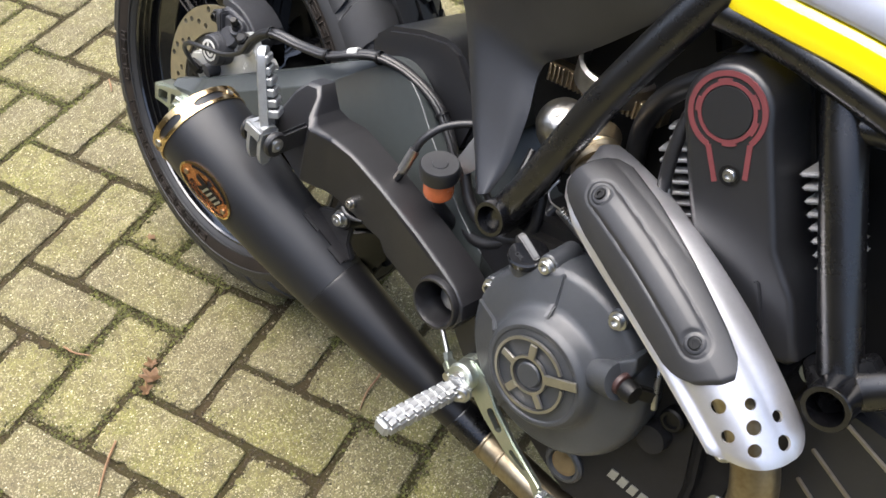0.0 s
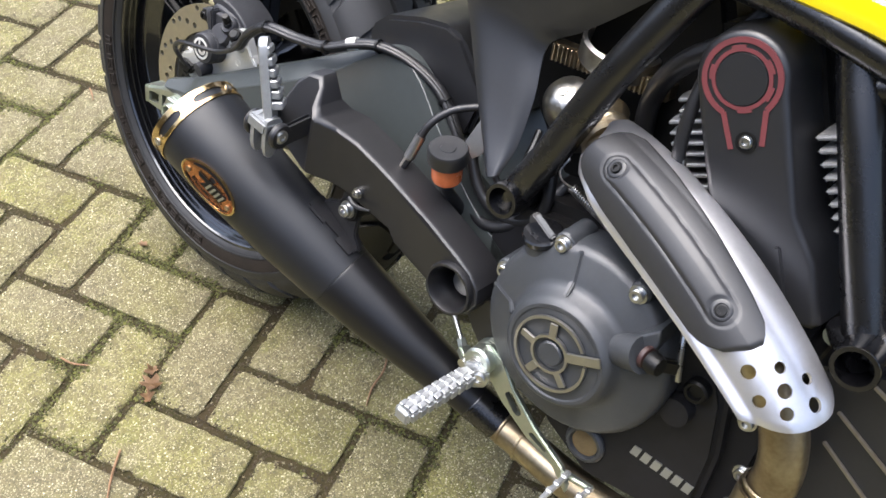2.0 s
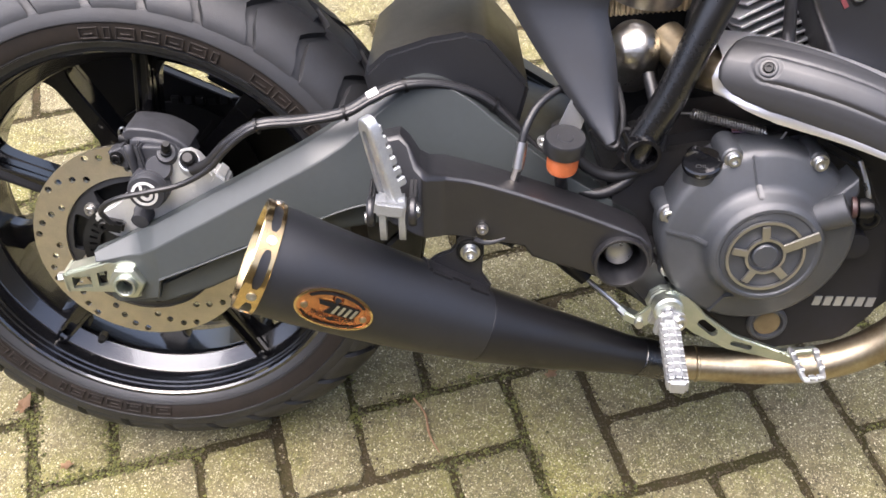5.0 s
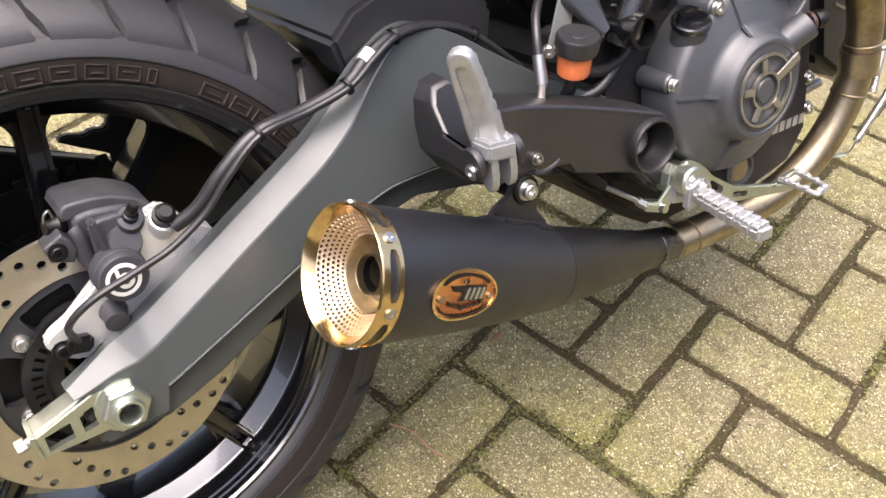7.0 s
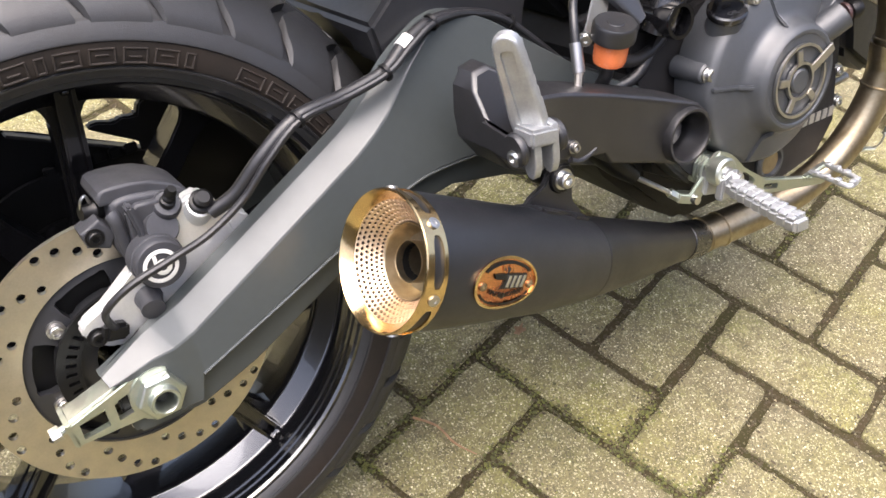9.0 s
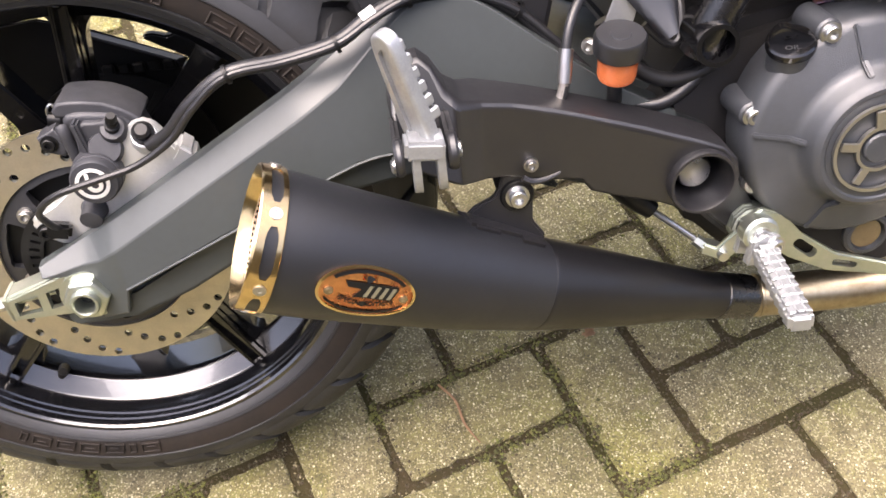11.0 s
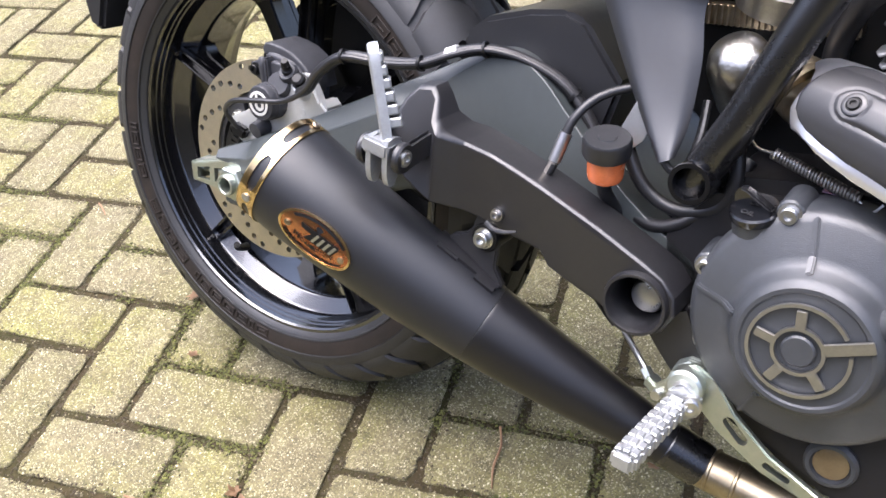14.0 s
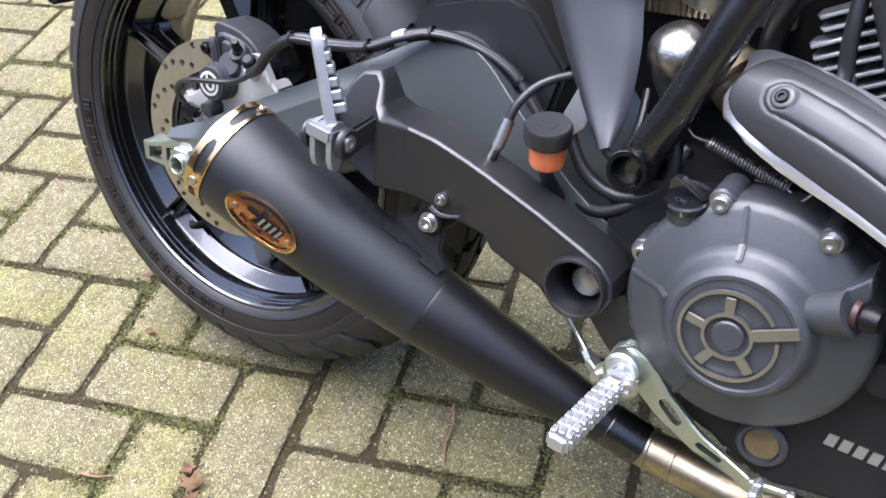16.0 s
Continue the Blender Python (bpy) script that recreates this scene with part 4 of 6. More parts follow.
coil((0.5828, -0.156, 0.1829), (0.6518, -0.1674, 0.168), 0.0042, 0.0011, 27, "retaining_spring", SPRING, pipe)
part("spring_hook", tube([(0.566, -0.143, 0.201), (0.563, -0.150, 0.190), (0.570, -0.1545, 0.1835), (0.5828, -0.156, 0.1829)], 0.0011, 6, 5), STEEL, pipe)
part("spring_hook", tube([(0.6518, -0.1674, 0.168), (0.657, -0.172, 0.1630), (0.6635, -0.179, 0.1650), (0.669, -0.1775, 0.1720)], 0.0011, 6, 5), STEEL, pipe)
coil((0.8524, -0.2083, -0.0665), (0.9080, -0.2195, 0.0040), 0.0040, 0.0010, 34, "retaining_spring", STEEL, pipe)
part("spring_hook", tube([(0.8524, -0.2083, -0.0665), (0.8475, -0.2075, -0.0740), (0.8420, -0.2040, -0.0800), (0.8360, -0.1960, -0.0810)], 0.0011, 6, 5), STEEL, pipe)
part("hook_eye", bar((0.826, -0.186, -0.083), (0.844, -0.2035, -0.0815), 0.008, 0.0024, 0.0008), ZINC, pipe)
coil((0.874, -0.215, 0.045), (0.868, -0.212, -0.008), 0.0042, 0.0011, 20, "retaining_spring", SPRING, pipe)

# heat shield: a half pipe of aluminium round the exhaust, with a black insert
SPINE = glide([(0.59, -0.1359, 0.2202), (0.63, -0.1565, 0.2187), (0.67, -0.174, 0.2127), (0.71, -0.1884, 0.2018), (0.75, -0.1996, 0.1853), (0.79, -0.2078, 0.1626), (0.82, -0.2119, 0.1413), (0.845, -0.2140, 0.1195), (0.864, -0.2147, 0.100), (0.878, -0.2147, 0.078)], 12)
RUN = [0.0]
for a, b in zip(SPINE, SPINE[1:]):
    RUN.append(RUN[-1] + (b - a).length)


def interp(x, table):
    if x <= table[0][0]:
        return table[0][1]
    for (a, va), (b, vb) in zip(table, table[1:]):
        if x <= b:
            return va + (vb - va) * (x - a) / (b - a)
    return table[-1][1]


def shield_frame(st):
    k = min(max(next((i for i, r in enumerate(RUN) if r > st), len(RUN) - 1) - 1, 0), len(RUN) - 2)
    d = (SPINE[min(k + 2, len(SPINE) - 1)] - SPINE[max(k - 1, 0)]).normalized()
    c = SPINE[k] + (SPINE[k + 1] - SPINE[k]) * ((st - RUN[k]) / (RUN[k + 1] - RUN[k]))
    e1 = (Vector((0, -1, 0)) + d * d.y).normalized()
    e2 = e1.cross(d)
    return c, e1, e2 if e2.z > 0 else -e2


def shield_point(st, ang, lift=0.0):
    """st metres down the shield, ang degrees up from its outer side"""
    c, e1, e2 = shield_frame(st)
    r = 0.0376 + 0.0049 * max(0, min(1, (c.x - 0.6) / 0.25)) + interp(ang, ((0, 0), (35, 0.0022), (70, -0.0016), (100, 0.001), (125, 0.004))) + lift
    return c + e1 * (r * math.cos(radians(ang))) + e2 * (r * math.sin(radians(ang)))


def skin(place, nu, nv, low, high):
    """A shell between two lifts; place(u, v) gives station and angle, high may be a function of them."""
    bm = bmesh.new()
    g = []
    for lf in (low, high):
        rows = []
        for i in range(nu + 1):
            row = []
            for j in range(nv + 1):
                st, ang = place(i / nu, j / nv)
                row.append(bm.verts.new(shield_point(st, ang, lf(i / nu, j / nv, st, ang) if callable(lf) else lf)))
            rows.append(row)
        g.append(rows)
    for layer in g:
        for i in range(nu):
            for j in range(nv):
                bm.faces.new((layer[i][j], layer[i + 1][j], layer[i + 1][j + 1], layer[i][j + 1]))
    for i in range(nu):
        for j in (0, nv):
            bm.faces.new((g[0][i][j], g[0][i + 1][j], g[1][i + 1][j], g[1][i][j]))
    for j in range(nv):
        for i in (0, nu):
            bm.faces.new((g[0][i][j], g[0][i][j + 1], g[1][i][j + 1], g[1][i][j]))
    return bm


def shell_place(u, v):
    st = 0.010 + 0.276 * u
    ang = interp(st, ((0.02, -14), (0.034, -21), (0.05, -28), (0.075, -33), (0.105, -33), (0.135, -30), (0.19, -24), (0.25, -14), (0.286, -7)))
    top = interp(st, ((0.0, 100), (0.03, 112), (0.07, 122), (0.2, 124), (0.286, 112)))
    ang += (top - ang) * v
    s0 = interp(ang, ((-30, 0.036), (-15, 0.024), (10, 0.020), (40, 0.025), (60, 0.018), (76, 0.009), (122, 0.012)))
    s1 = 0.290 - (0.028 * ((70 - ang) / 82) ** 2.4 if ang < 70 else 0.022 * ((ang - 70) / 54) ** 2.4)
    return s0 + (s1 - s0) * u, ang


def insert_place(u, v):
    lo = interp(u, ((0, 2), (0.05, -8), (0.12, -15), (0.25, -22), (0.5, -24), (0.8, -20), (0.93, -16), (1, -8)))
    hi = interp(u, ((0, 66), (0.04, 82), (0.10, 90), (0.3, 87), (0.6, 77), (0.85, 68), (0.95, 63), (1, 54)))
    s0 = interp(v, ((0, 0.032), (0.15, 0.026), (0.35, 0.0245), (0.7, 0.027), (1, 0.030)))
    s1 = interp(v, ((0, 0.205), (0.12, 0.213), (0.3, 0.220), (0.7, 0.2265), (0.9, 0.227), (1, 0.222)))
    return s0 + (s1 - s0) * u, lo + (hi - lo) * v


B1, B2 = (0.063, 33.0), (0.194, 30.0)


def insert_lift(u, v, st, ang):
    """Rounded rim, and a groove round the raised panel between the two bolts."""
    rim = min(min(u, 1 - u) * 0.19, min(v, 1 - v) * 0.068)
    h = 0.0042 - 0.0034 * max(0.0, 1 - rim / 0.004) ** 2
    t = max(0.0, min(1.0, (st - B1[0]) / (B2[0] - B1[0])))
    dist = math.hypot(st - B1[0] - t * (B2[0] - B1[0]), radians(ang - B1[1] - t * (B2[1] - B1[1])) * 0.042)
    half = 0.0125 - 0.0015 * t
    h += 0.0008 * smooth((half - dist) / 0.004) - 0.0010 * math.exp(-((dist - half) / 0.0013) ** 2)
    end = min(math.hypot(st - b[0], radians(ang - b[1]) * 0.042) for b in (B1, B2))
    return h - 0.0014 * smooth((0.0112 - end) / 0.0036)


body = skin(shell_place, 60, 40, lambda u, v, st, ang: -0.0025 + 0.0065 * max(0.0, 1 - v / 0.11) * min(1.0, u / 0.1), lambda u, v, st, ang: -0.0012 * max(0.0, 1 - min(u * 0.27, (1 - u) * 0.27, v * 0.11, (1 - v) * 0.11) / 0.003) ** 2 + 0.0065 * max(0.0, 1 - v / 0.11) * min(1.0, u / 0.1))
drill = bmesh.new()
for st, ang, r in ((0.238, 22, 0.0058), (0.244, 52, 0.0046), (0.259, 76, 0.0046), (0.259, 45, 0.0058), (0.276, 70, 0.0060), (0.259, 18, 0.0052), (0.273, 37, 0.0052)):
    c, o = shield_frame(st)[0], shield_point(st, ang)
    lathe([(0, -0.02), (r, -0.02), (r, 0.02), (0, 0.02)], o, o - c, 20, False, drill)
shield = part("heat_shield", cut(body, drill), SHIELD, bike, "silver aluminium heat shield with a black insert")
insert = part("shield_insert", skin(insert_place, 190, 66, -0.001, insert_lift), INSERT, shield, "matt black shield insert")
for st, ang in (B1, B2):
    o = shield_point(st, ang, 0.0026)
    nrm = (o - shield_frame(st)[0]).normalized()
    part("insert_washer", lathe([(0.0048, 0.0), (0.0086, 0.0), (0.0086, 0.0009), (0.0075, 0.0016), (0.0056, 0.0016), (0.0048, 0.0009)], o, nrm, 26, True), PLASTIC, shield)
    screw(o, nrm, 0.0044, shield, DARK, 0.003)

# engine
eng = part("engine", prism([(0.50, 0.10), (0.52, -0.02), (0.60, -0.07), (0.69, -0.10), (0.79, -0.085), (0.838, -0.035), (0.84, 0.06), (0.83, 0.14), (0.74, 0.17), (0.60, 0.16), (0.54, 0.15)], 0.16, -0.155, 0.012), CASE, bike, "dark grey twin-cylinder engine")
low = prism([(0.575, 0.05), (0.60, -0.02), (0.640, -0.062), (0.695, -0.091), (0.776, -0.077), (0.806, -0.040), (0.804, 0.02), (0.792, 0.075), (0.762, 0.130), (0.70, 0.165), (0.62, 0.16), (0.57, 0.12)], -0.14, -0.1745, 0.007, 3)
part("side_cover", low, CASE, eng)
CC = Vector((0.651, 0.0, 0.071))
cover = part("clutch_cover", lathe([(0.0, 0.16), (0.0945, 0.16), (0.0965, 0.185), (0.0955, 0.199), (0.0930, 0.2045), (0.088, 0.2080), (0.066, 0.2148), (0.0610, 0.2168), (0.0575, 0.2205), (0.0545, 0.2295), (0.0525, 0.2335), (0.049, 0.2362), (0.046, 0.2362), (0.0445, 0.2350), (0, 0.2350)], CC, (0, -1, 0), 72), ENGINE, eng, "dark grey round clutch cover")
ringm = prism([(x - 0.003 + 0.651, z + 0.071) for x, z in circle(0, 0, 0.0374, 40, 36, 374) + circle(0, 0, 0.0347, 40, 36, 374)[::-1]], -0.2365, -0.2395, 0)
WC = CC + Vector((-0.003, 0, 0))
part("cover_ring", finish(ringm), RINGM, cover, "bare aluminium spoked ring")
part("cover_ring", lathe([(0.0166, 0.236), (0.0192, 0.236), (0.0192, 0.2395), (0.0166, 0.2395)], WC, (0, -1, 0), 36, True), RINGM, cover)
part("cover_hub", lathe([(0, 0.235), (0.0125, 0.235), (0.0125, 0.2375), (0.011, 0.239), (0, 0.239)], WC, (0, -1, 0), 30), ENGINE, cover)
for k, a in enumerate((25, 97, 169, 241, 313)):
    a = radians(a)
    r0, r1 = 0.0185, 0.0325 if k else 0.0525
    u = Vector((math.cos(a), 0, math.sin(a)))
    part("cover_spoke", bar(WC + Vector((0, -0.2385, 0)) + u * r0, WC + Vector((0, -0.2385, 0)) + u * r1, 0.0026, 0.0075 if k else 0.0095, 0.0006, None, u.cross(Vector((0, 1, 0)))), RINGM, cover)
for a in (101.5, 173.5, 246):
    u = Vector((math.cos(radians(a)), 0, math.sin(radians(a))))
    rib = bar(CC + u * 0.0555 + Vector((0, -0.2265, 0)), CC + u * 0.066 + Vector((0, -0.2150, 0)), 0.0048, 0.0044, 0.0012, None, (0, 1, 0))
    bar(CC + u * 0.064 + Vector((0, -0.2155, 0)), CC + u * 0.0925 + Vector((0, -0.2062, 0)), 0.0048, 0.0044, 0.0012, rib, (0, 1, 0))
    part("cover_rib", rib, ENGINE, cover)
for c in ((0.562, -0.199, 0.095), (0.614, -0.205, 0.157), (0.694, -0.207, 0.153), (0.571, -0.193, 0.029)):
    o = Vector(c)
    part("bolt_boss", lathe([(0, -0.04), (0.0115, -0.04), (0.0105, -0.003), (0.009, -0.001), (0, -0.001)], o, (0, -1, 0), 20), ENGINE, cover)
    screw(o, (0, -1, 0), 0.0064, cover, STEEL, 0.006)
for c in ((0.8264, -0.1550, 0.0093), (0.8104, -0.1570, 0.0627), (0.830, -0.1550, -0.030)):
    screw(c, (0, -1, 0), 0.0065, eng, STEEL, 0.006)
# clutch lever housing on the cover
part("lever_housing", tube([(0.676, -0.205, 0.087), (0.694, -0.214, 0.098), (0.710, -0.221, 0.108), (0.7225, -0.2255, 0.1155)], [0.012, 0.0138, 0.0156, 0.0163], 18, 1), ENGINE, cover)
part("lever_fin", plate([(0.690, 0.104), (0.712, 0.128), (0.7275, 0.144), (0.731, 0.130), (0.726, 0.108), (0.706, 0.096)], -0.19, -0.2225, soft(0.003)), ENGINE, cover)
part("lever_boot", lathe([(0, 0), (0.0100, 0), (0.0104, 0.002), (0.0097, 0.004), (0.008, 0.005), (0, 0.005)], (0.724, -0.2265, 0.1165), (0.8, -0.2, 0.1), 22), BOOT, cover)
part("lever_shaft", lathe([(0, 0), (0.009, 0), (0.01, 0.006), (0.008, 0.012), (0, 0.013)], (0.730, -0.229, 0.117), (0.8, -0.2, 0.1), 18), DARK, cover)
part("clutch_lever", bar((0.732, -0.226, 0.1145), (0.750, -0.203, 0.108), 0.007, 0.014, 0.002), DARK, cover)
part("cable_clevis", tube([(0.7530, -0.2070, 0.098), (0.7480, -0.2065, 0.115), (0.7430, -0.2040, 0.131), (0.736, -0.196, 0.150)], 0.0026, 8, 4), STEEL, cover)
part("plug", lathe([(0, -0.01), (0.0115, -0.01), (0.0115, 0.004), (0.0095, 0.006), (0.007, 0.006), (0.006, 0.003), (0, 0.003)], (0.7650, -0.1800, 0.0800), (0, -1, 0), 22), DARK, eng)
part("plug_housing", lathe([(0, -0.01), (0.016, -0.01), (0.014, 0.012), (0, 0.014)], (0.7560, -0.1760, 0.0510), (0, -1, 0), 22), CASE, eng)
# oil sight glass and filler
sight = part("oil_sight_glass", lathe([(0, 0), (0.0215, 0), (0.0215, 0.012), (0.019, 0.015), (0.016, 0.015), (0.0145, 0.010), (0, 0.010)], (0.688, -0.1655, -0.0505), (0, -1, 0), 32), ENGINE, eng, "round oil sight glass with amber oil")
part("sight_lens", lathe([(0, 0), (0.0142, 0), (0.0142, 0.001), (0, 0.0025)], (0.688, -0.1760, -0.0505), (0, -1, 0), 24), material("amber_oil_glass", (0.10, 0.065, 0.03), 0.1, 0, 0.3, 60, other=(0.16, 0.12, 0.06)), sight)
fd = Vector((-0.15, -0.32, 0.93)).normalized()
fo = Vector((0.588, -0.197, 0.150))
fill = part("oil_filler", lathe([(0, -0.05), (0.019, -0.05), (0.0175, -0.012), (0.0165, -0.004), (0, -0.004)], fo, fd, 28), ENGINE, eng)
part("filler_cap", lathe([(0, -0.004), (0.0185, -0.004), (0.0190, -0.002), (0.0190, 0.002), (0.0175, 0.0035), (0, 0.0035)], fo, fd, 28), GLOSS, fill, "black oil filler cap")
wing = prism([(-0.0165, -0.001), (-0.0145, 0.0115), (-0.009, 0.0165), (-0.004, 0.0155), (0.0155, 0.004), (0.0165, -0.001)], -0.0036, 0.0036, 0.0012)
wx = (Vector((0.93, -0.3, 0.1)) - fd * fd.dot(Vector((0.93, -0.3, 0.1)))).normalized()
wy = fd.cross(wx)
bmesh.ops.transform(wing, matrix=Matrix.Translation(fo + fd * 0.003) @ Matrix(((wx.x, wy.x, fd.x, 0), (wx.y, wy.y, fd.y, 0), (wx.z, wy.z, fd.z, 0), (0, 0, 0, 1))), verts=wing.verts)
part("cap_wing", wing, GLOSS, fill)
p, q, _ = frame_of(fd)
lettering("OIL", 0.0075, lambda x, y, l: fo + fd * (0.0038 + l) + wx * x - wy * (y * 0.8 - 0.0095) * (1 if wy.y < 0 else -1), "cap_writing", PLASTIC, fill, 0.0003)
part("sump", prism([(0.50, 0.02), (0.535, -0.045), (0.60, -0.112), (0.655, -0.150), (0.775, -0.150), (0.825, -0.07), (0.80, 0.0), (0.55, 0.03)], 0.13, -0.085, 0.012), CASE, eng)
# bars that stand for the maker's lettering
for k in range(6):
    x = 0.736 + k * 0.0113
    z = -0.0225 - 0.0005 * k
    b = prism([(x - 0.0045, z - 0.0055), (x + 0.0035, z - 0.0055), (x + 0.0055, z + 0.0055), (x - 0.0025, z + 0.0055)], -0.1740, -0.1758, 0)
    part("lettering_bar", b, ALU, eng)
part("sticker", box((0.022, 0.013, 0.001), pose(0.636, -0.153, 0.1655, 12, -6, -14), 0), BLUE, eng)

# vertical cylinder with its fins
CA, CB = Vector((0.80, 0, 0.13)), Vector((0.69, 0, 0.345))
CU = (CB - CA).normalized()
CV = Vector((CU.z, 0, -CU.x))
cyl = part("cylinder", bar(CA, CB + CU * 0.03, 0.20, 0.11, 0.012, None, CV), DARK, eng, "finned aluminium cylinder")
for k in range(17):
    c = CA + CU * (0.055 + 0.0098 * k)
    half = 0.098 if k < 15 else 0.088
    edge = rounded([(-half, -0.085), (-half, 0.085), (-half + 0.022, 0.106), (half - 0.08, 0.106), (half - 0.06, 0.09), (half - 0.06, -0.09), (half - 0.08, -0.106), (-half + 0.022, -0.106)], 2)
    turn = Matrix(((CV.x, CU.x, 0, c.x), (0, 0, 1, 0), (CV.z, CU.z, 0, c.z), (0, 0, 0, 1)))
    part("cooling_fin", prism(edge, -0.0016, 0.0016, 0.0008, 1, None, turn), FIN, cyl)
for k in range(8):
    c = Vector((0.7665 + 0.0052 * k, -0.105, 0.3165 - 0.0090 * k))
    part("cooling_fin", bar(c + Vector((0.001 * k - 0.012, 0, -0.006)), c + Vector((0.016, 0, 0.008)), 0.056, 0.0042, 0.0019, None, (-0.42, 0, 0.9)), FIN, cyl)
part("head_block", prism([(0.70, 0.12), (0.70, 0.40), (0.80, 0.43), (1.05, 0.40), (1.05, 0.12), (0.86, 0.10)], -0.06, 0.10, 0.01), DARK, cyl)
# belt cover
face = circle(0.693, 0.341, 0.040, 18, 25, 205)
belt = part("belt_cover", plate(face + [(0.676, 0.285), (0.706, 0.228), (0.765, 0.160), (0.822, 0.174), (0.829, 0.184), (0.804, 0.2325), (0.793, 0.2435), (0.7755, 0.2615), (0.7335, 0.345)], -0.10, -0.164, [(0.0, 0.034), (0.0026, 0.0060), (0.0040, 0.0026), (0.0064, 0.0008), (0.0095, 0.0)]), PLASTIC, eng, "black plastic timing belt cover with red ring decal")
part("belt_cover_disc", lathe([(0, 0), (0.0205, 0), (0.020, 0.0012), (0, 0.0012)], (0.694, -0.164, 0.341), (0, -1, 0), 36), PLASTIC, belt)


def ring_sector(r0, r1, a0, a1, y0, y1, n=30):
    o = circle(0.694, 0.341, r1, n, a0, a1) + circle(0.694, 0.341, r0, n, a0, a1)[::-1]
    return prism(o, y0, y1, 0)


part("decal_ring", ring_sector(0.0278, 0.0322, -28, 262, -0.160, -0.1648), RED, belt, "red ring decal")
part("decal_ring", ring_sector(0.0212, 0.0242, 0, 359.9, -0.160, -0.1648), RED, belt)
for a in (45, 117, 189, 297, 355):
    part("decal_tab", ring_sector(0.0240, 0.0262, a - 13, a + 13, -0.160, -0.1648, 8), RED, belt)
for a, b in (((0.690, 0.3115), (0.7065, 0.2865)), ((0.7205, 0.3265), (0.7280, 0.2995))):
    part("decal_leg", bar((a[0], -0.1624, a[1]), (b[0], -0.1624, b[1]), 0.0048, 0.0042, 0, None, (0.027, 0, 0.013)), RED, belt)
part("belt_bolt_recess", lathe([(0.006, 0), (0.0085, 0), (0.0085, 0.0012), (0.006, 0.0012)], (0.7155, -0.164, 0.297), (0, -1, 0), 20, True), DARK, belt)
screw((0.7155, -0.163, 0.297), (0, -1, 0), 0.005, belt, STEEL, 0.004)
part("belt_cover_rib", prism([(0.768, 0.2290), (0.7725, 0.2310), (0.795, 0.190), (0.791, 0.188)], -0.16, -0.1665, 0.001), PLASTIC, belt)
# lower front: horizontal cylinder's cover
front = part("front_cylinder_cover", prism([(0.835, 0.15), (0.85, 0.02), (0.90, -0.02), (1.06, 0.02), (1.08, 0.13), (0.98, 0.17), (0.88, 0.175)], -0.06, -0.152, 0.01), PLASTIC, eng)
# three thin dull silver strips laid across the front
for x0, z0, x1, z1 in ((0.875, 0.158, 0.955, 0.128), (0.868, 0.118, 0.94, 0.082), (0.87, 0.085, 0.93, 0.05)):
    part("cover_edge", bar((x0, -0.153, z0), (x1, -0.153, z1), 0.0026, 0.004, 0.0008), DULL, front)
part("leading_hose", tube([(0.60, -0.07, 0.20), (0.597, -0.08, 0.262), (0.625, -0.10, 0.315), (0.68, -0.10, 0.36)], 0.010, 14, 6), HOSE, eng)
plug = part("ignition_lead", tube([(0.668, -0.15, 0.235), (0.661, -0.152, 0.285), (0.662, -0.14, 0.34), (0.68, -0.12, 0.385)], 0.006, 12, 6), HOSE, eng)
part("lead_tip", tube([(0.675, -0.149, 0.205), (0.668, -0.15, 0.255)], 0.0042, 12, 1), STEEL, plug)

# frame
fr = part("frame", tube([(0.527, -0.166, 0.140), (0.535, -0.169, 0.159), (0.556, -0.171, 0.203), (0.590, -0.169, 0.293), (0.617, -0.165, 0.353), (0.642, -0.159, 0.405), (0.668, -0.15, 0.46)], 0.0157, 24, 6), SATIN, bike, "satin black steel tube frame")
part("frame_stub", lathe([(0.0132, 0.0), (0.0168, 0.0), (0.0176, -0.002), (0.0176, -0.05), (0.0132, -0.05)], (0.5334, -0.1915, 0.1535), (0, -1, 0.02), 32, True), GLOSS, fr)
part("stub_bottom", lathe([(0, -0.022), (0.0133, -0.022)], (0.5334, -0.1915, 0.1535), (0, -1, 0.02), 24), DARK, fr)
part("top_tube", tube([(0.645, -0.150, 0.405), (0.70, -0.145, 0.402), (0.76, -0.15, 0.395), (0.85, -0.145, 0.375)], 0.0150, 20, 5), SATIN, fr)
part("front_down_tube", tube([(0.738, -0.130, 0.425), (0.752, -0.136, 0.400), (0.7665, -0.142, 0.3724), (0.7856, -0.150, 0.3377), (0.8145, -0.158, 0.2828), (0.8485, -0.166, 0.2176), (0.862, -0.168, 0.188)], 0.0168, 22, 5), SATIN, fr)
part("frame_stub", lathe([(0.0142, 0.0), (0.0180, 0.0), (0.0190, -0.002), (0.0190, -0.06), (0.0142, -0.06)], (0.8651, -0.2065, 0.1923), (0, -1, 0.02), 32, True), GLOSS, fr)
part("stub_bottom", lathe([(0, -0.03), (0.0144, -0.03)], (0.8651, -0.2065, 0.1923), (0, -1, 0.02), 24), DARK, fr)
part("stub_arm", tube([(0.838, -0.150, 0.185), (0.850, -0.168, 0.188), (0.866, -0.182, 0.192)], [0.011, 0.013, 0.016], 16, 4), SATIN, fr)
part("cross_tube", tube([(0.868, -0.168, 0.192), (0.895, -0.165, 0.215), (0.95, -0.155, 0.262), (1.0, -0.14, 0.31)], 0.0165, 20, 4), SATIN, fr)
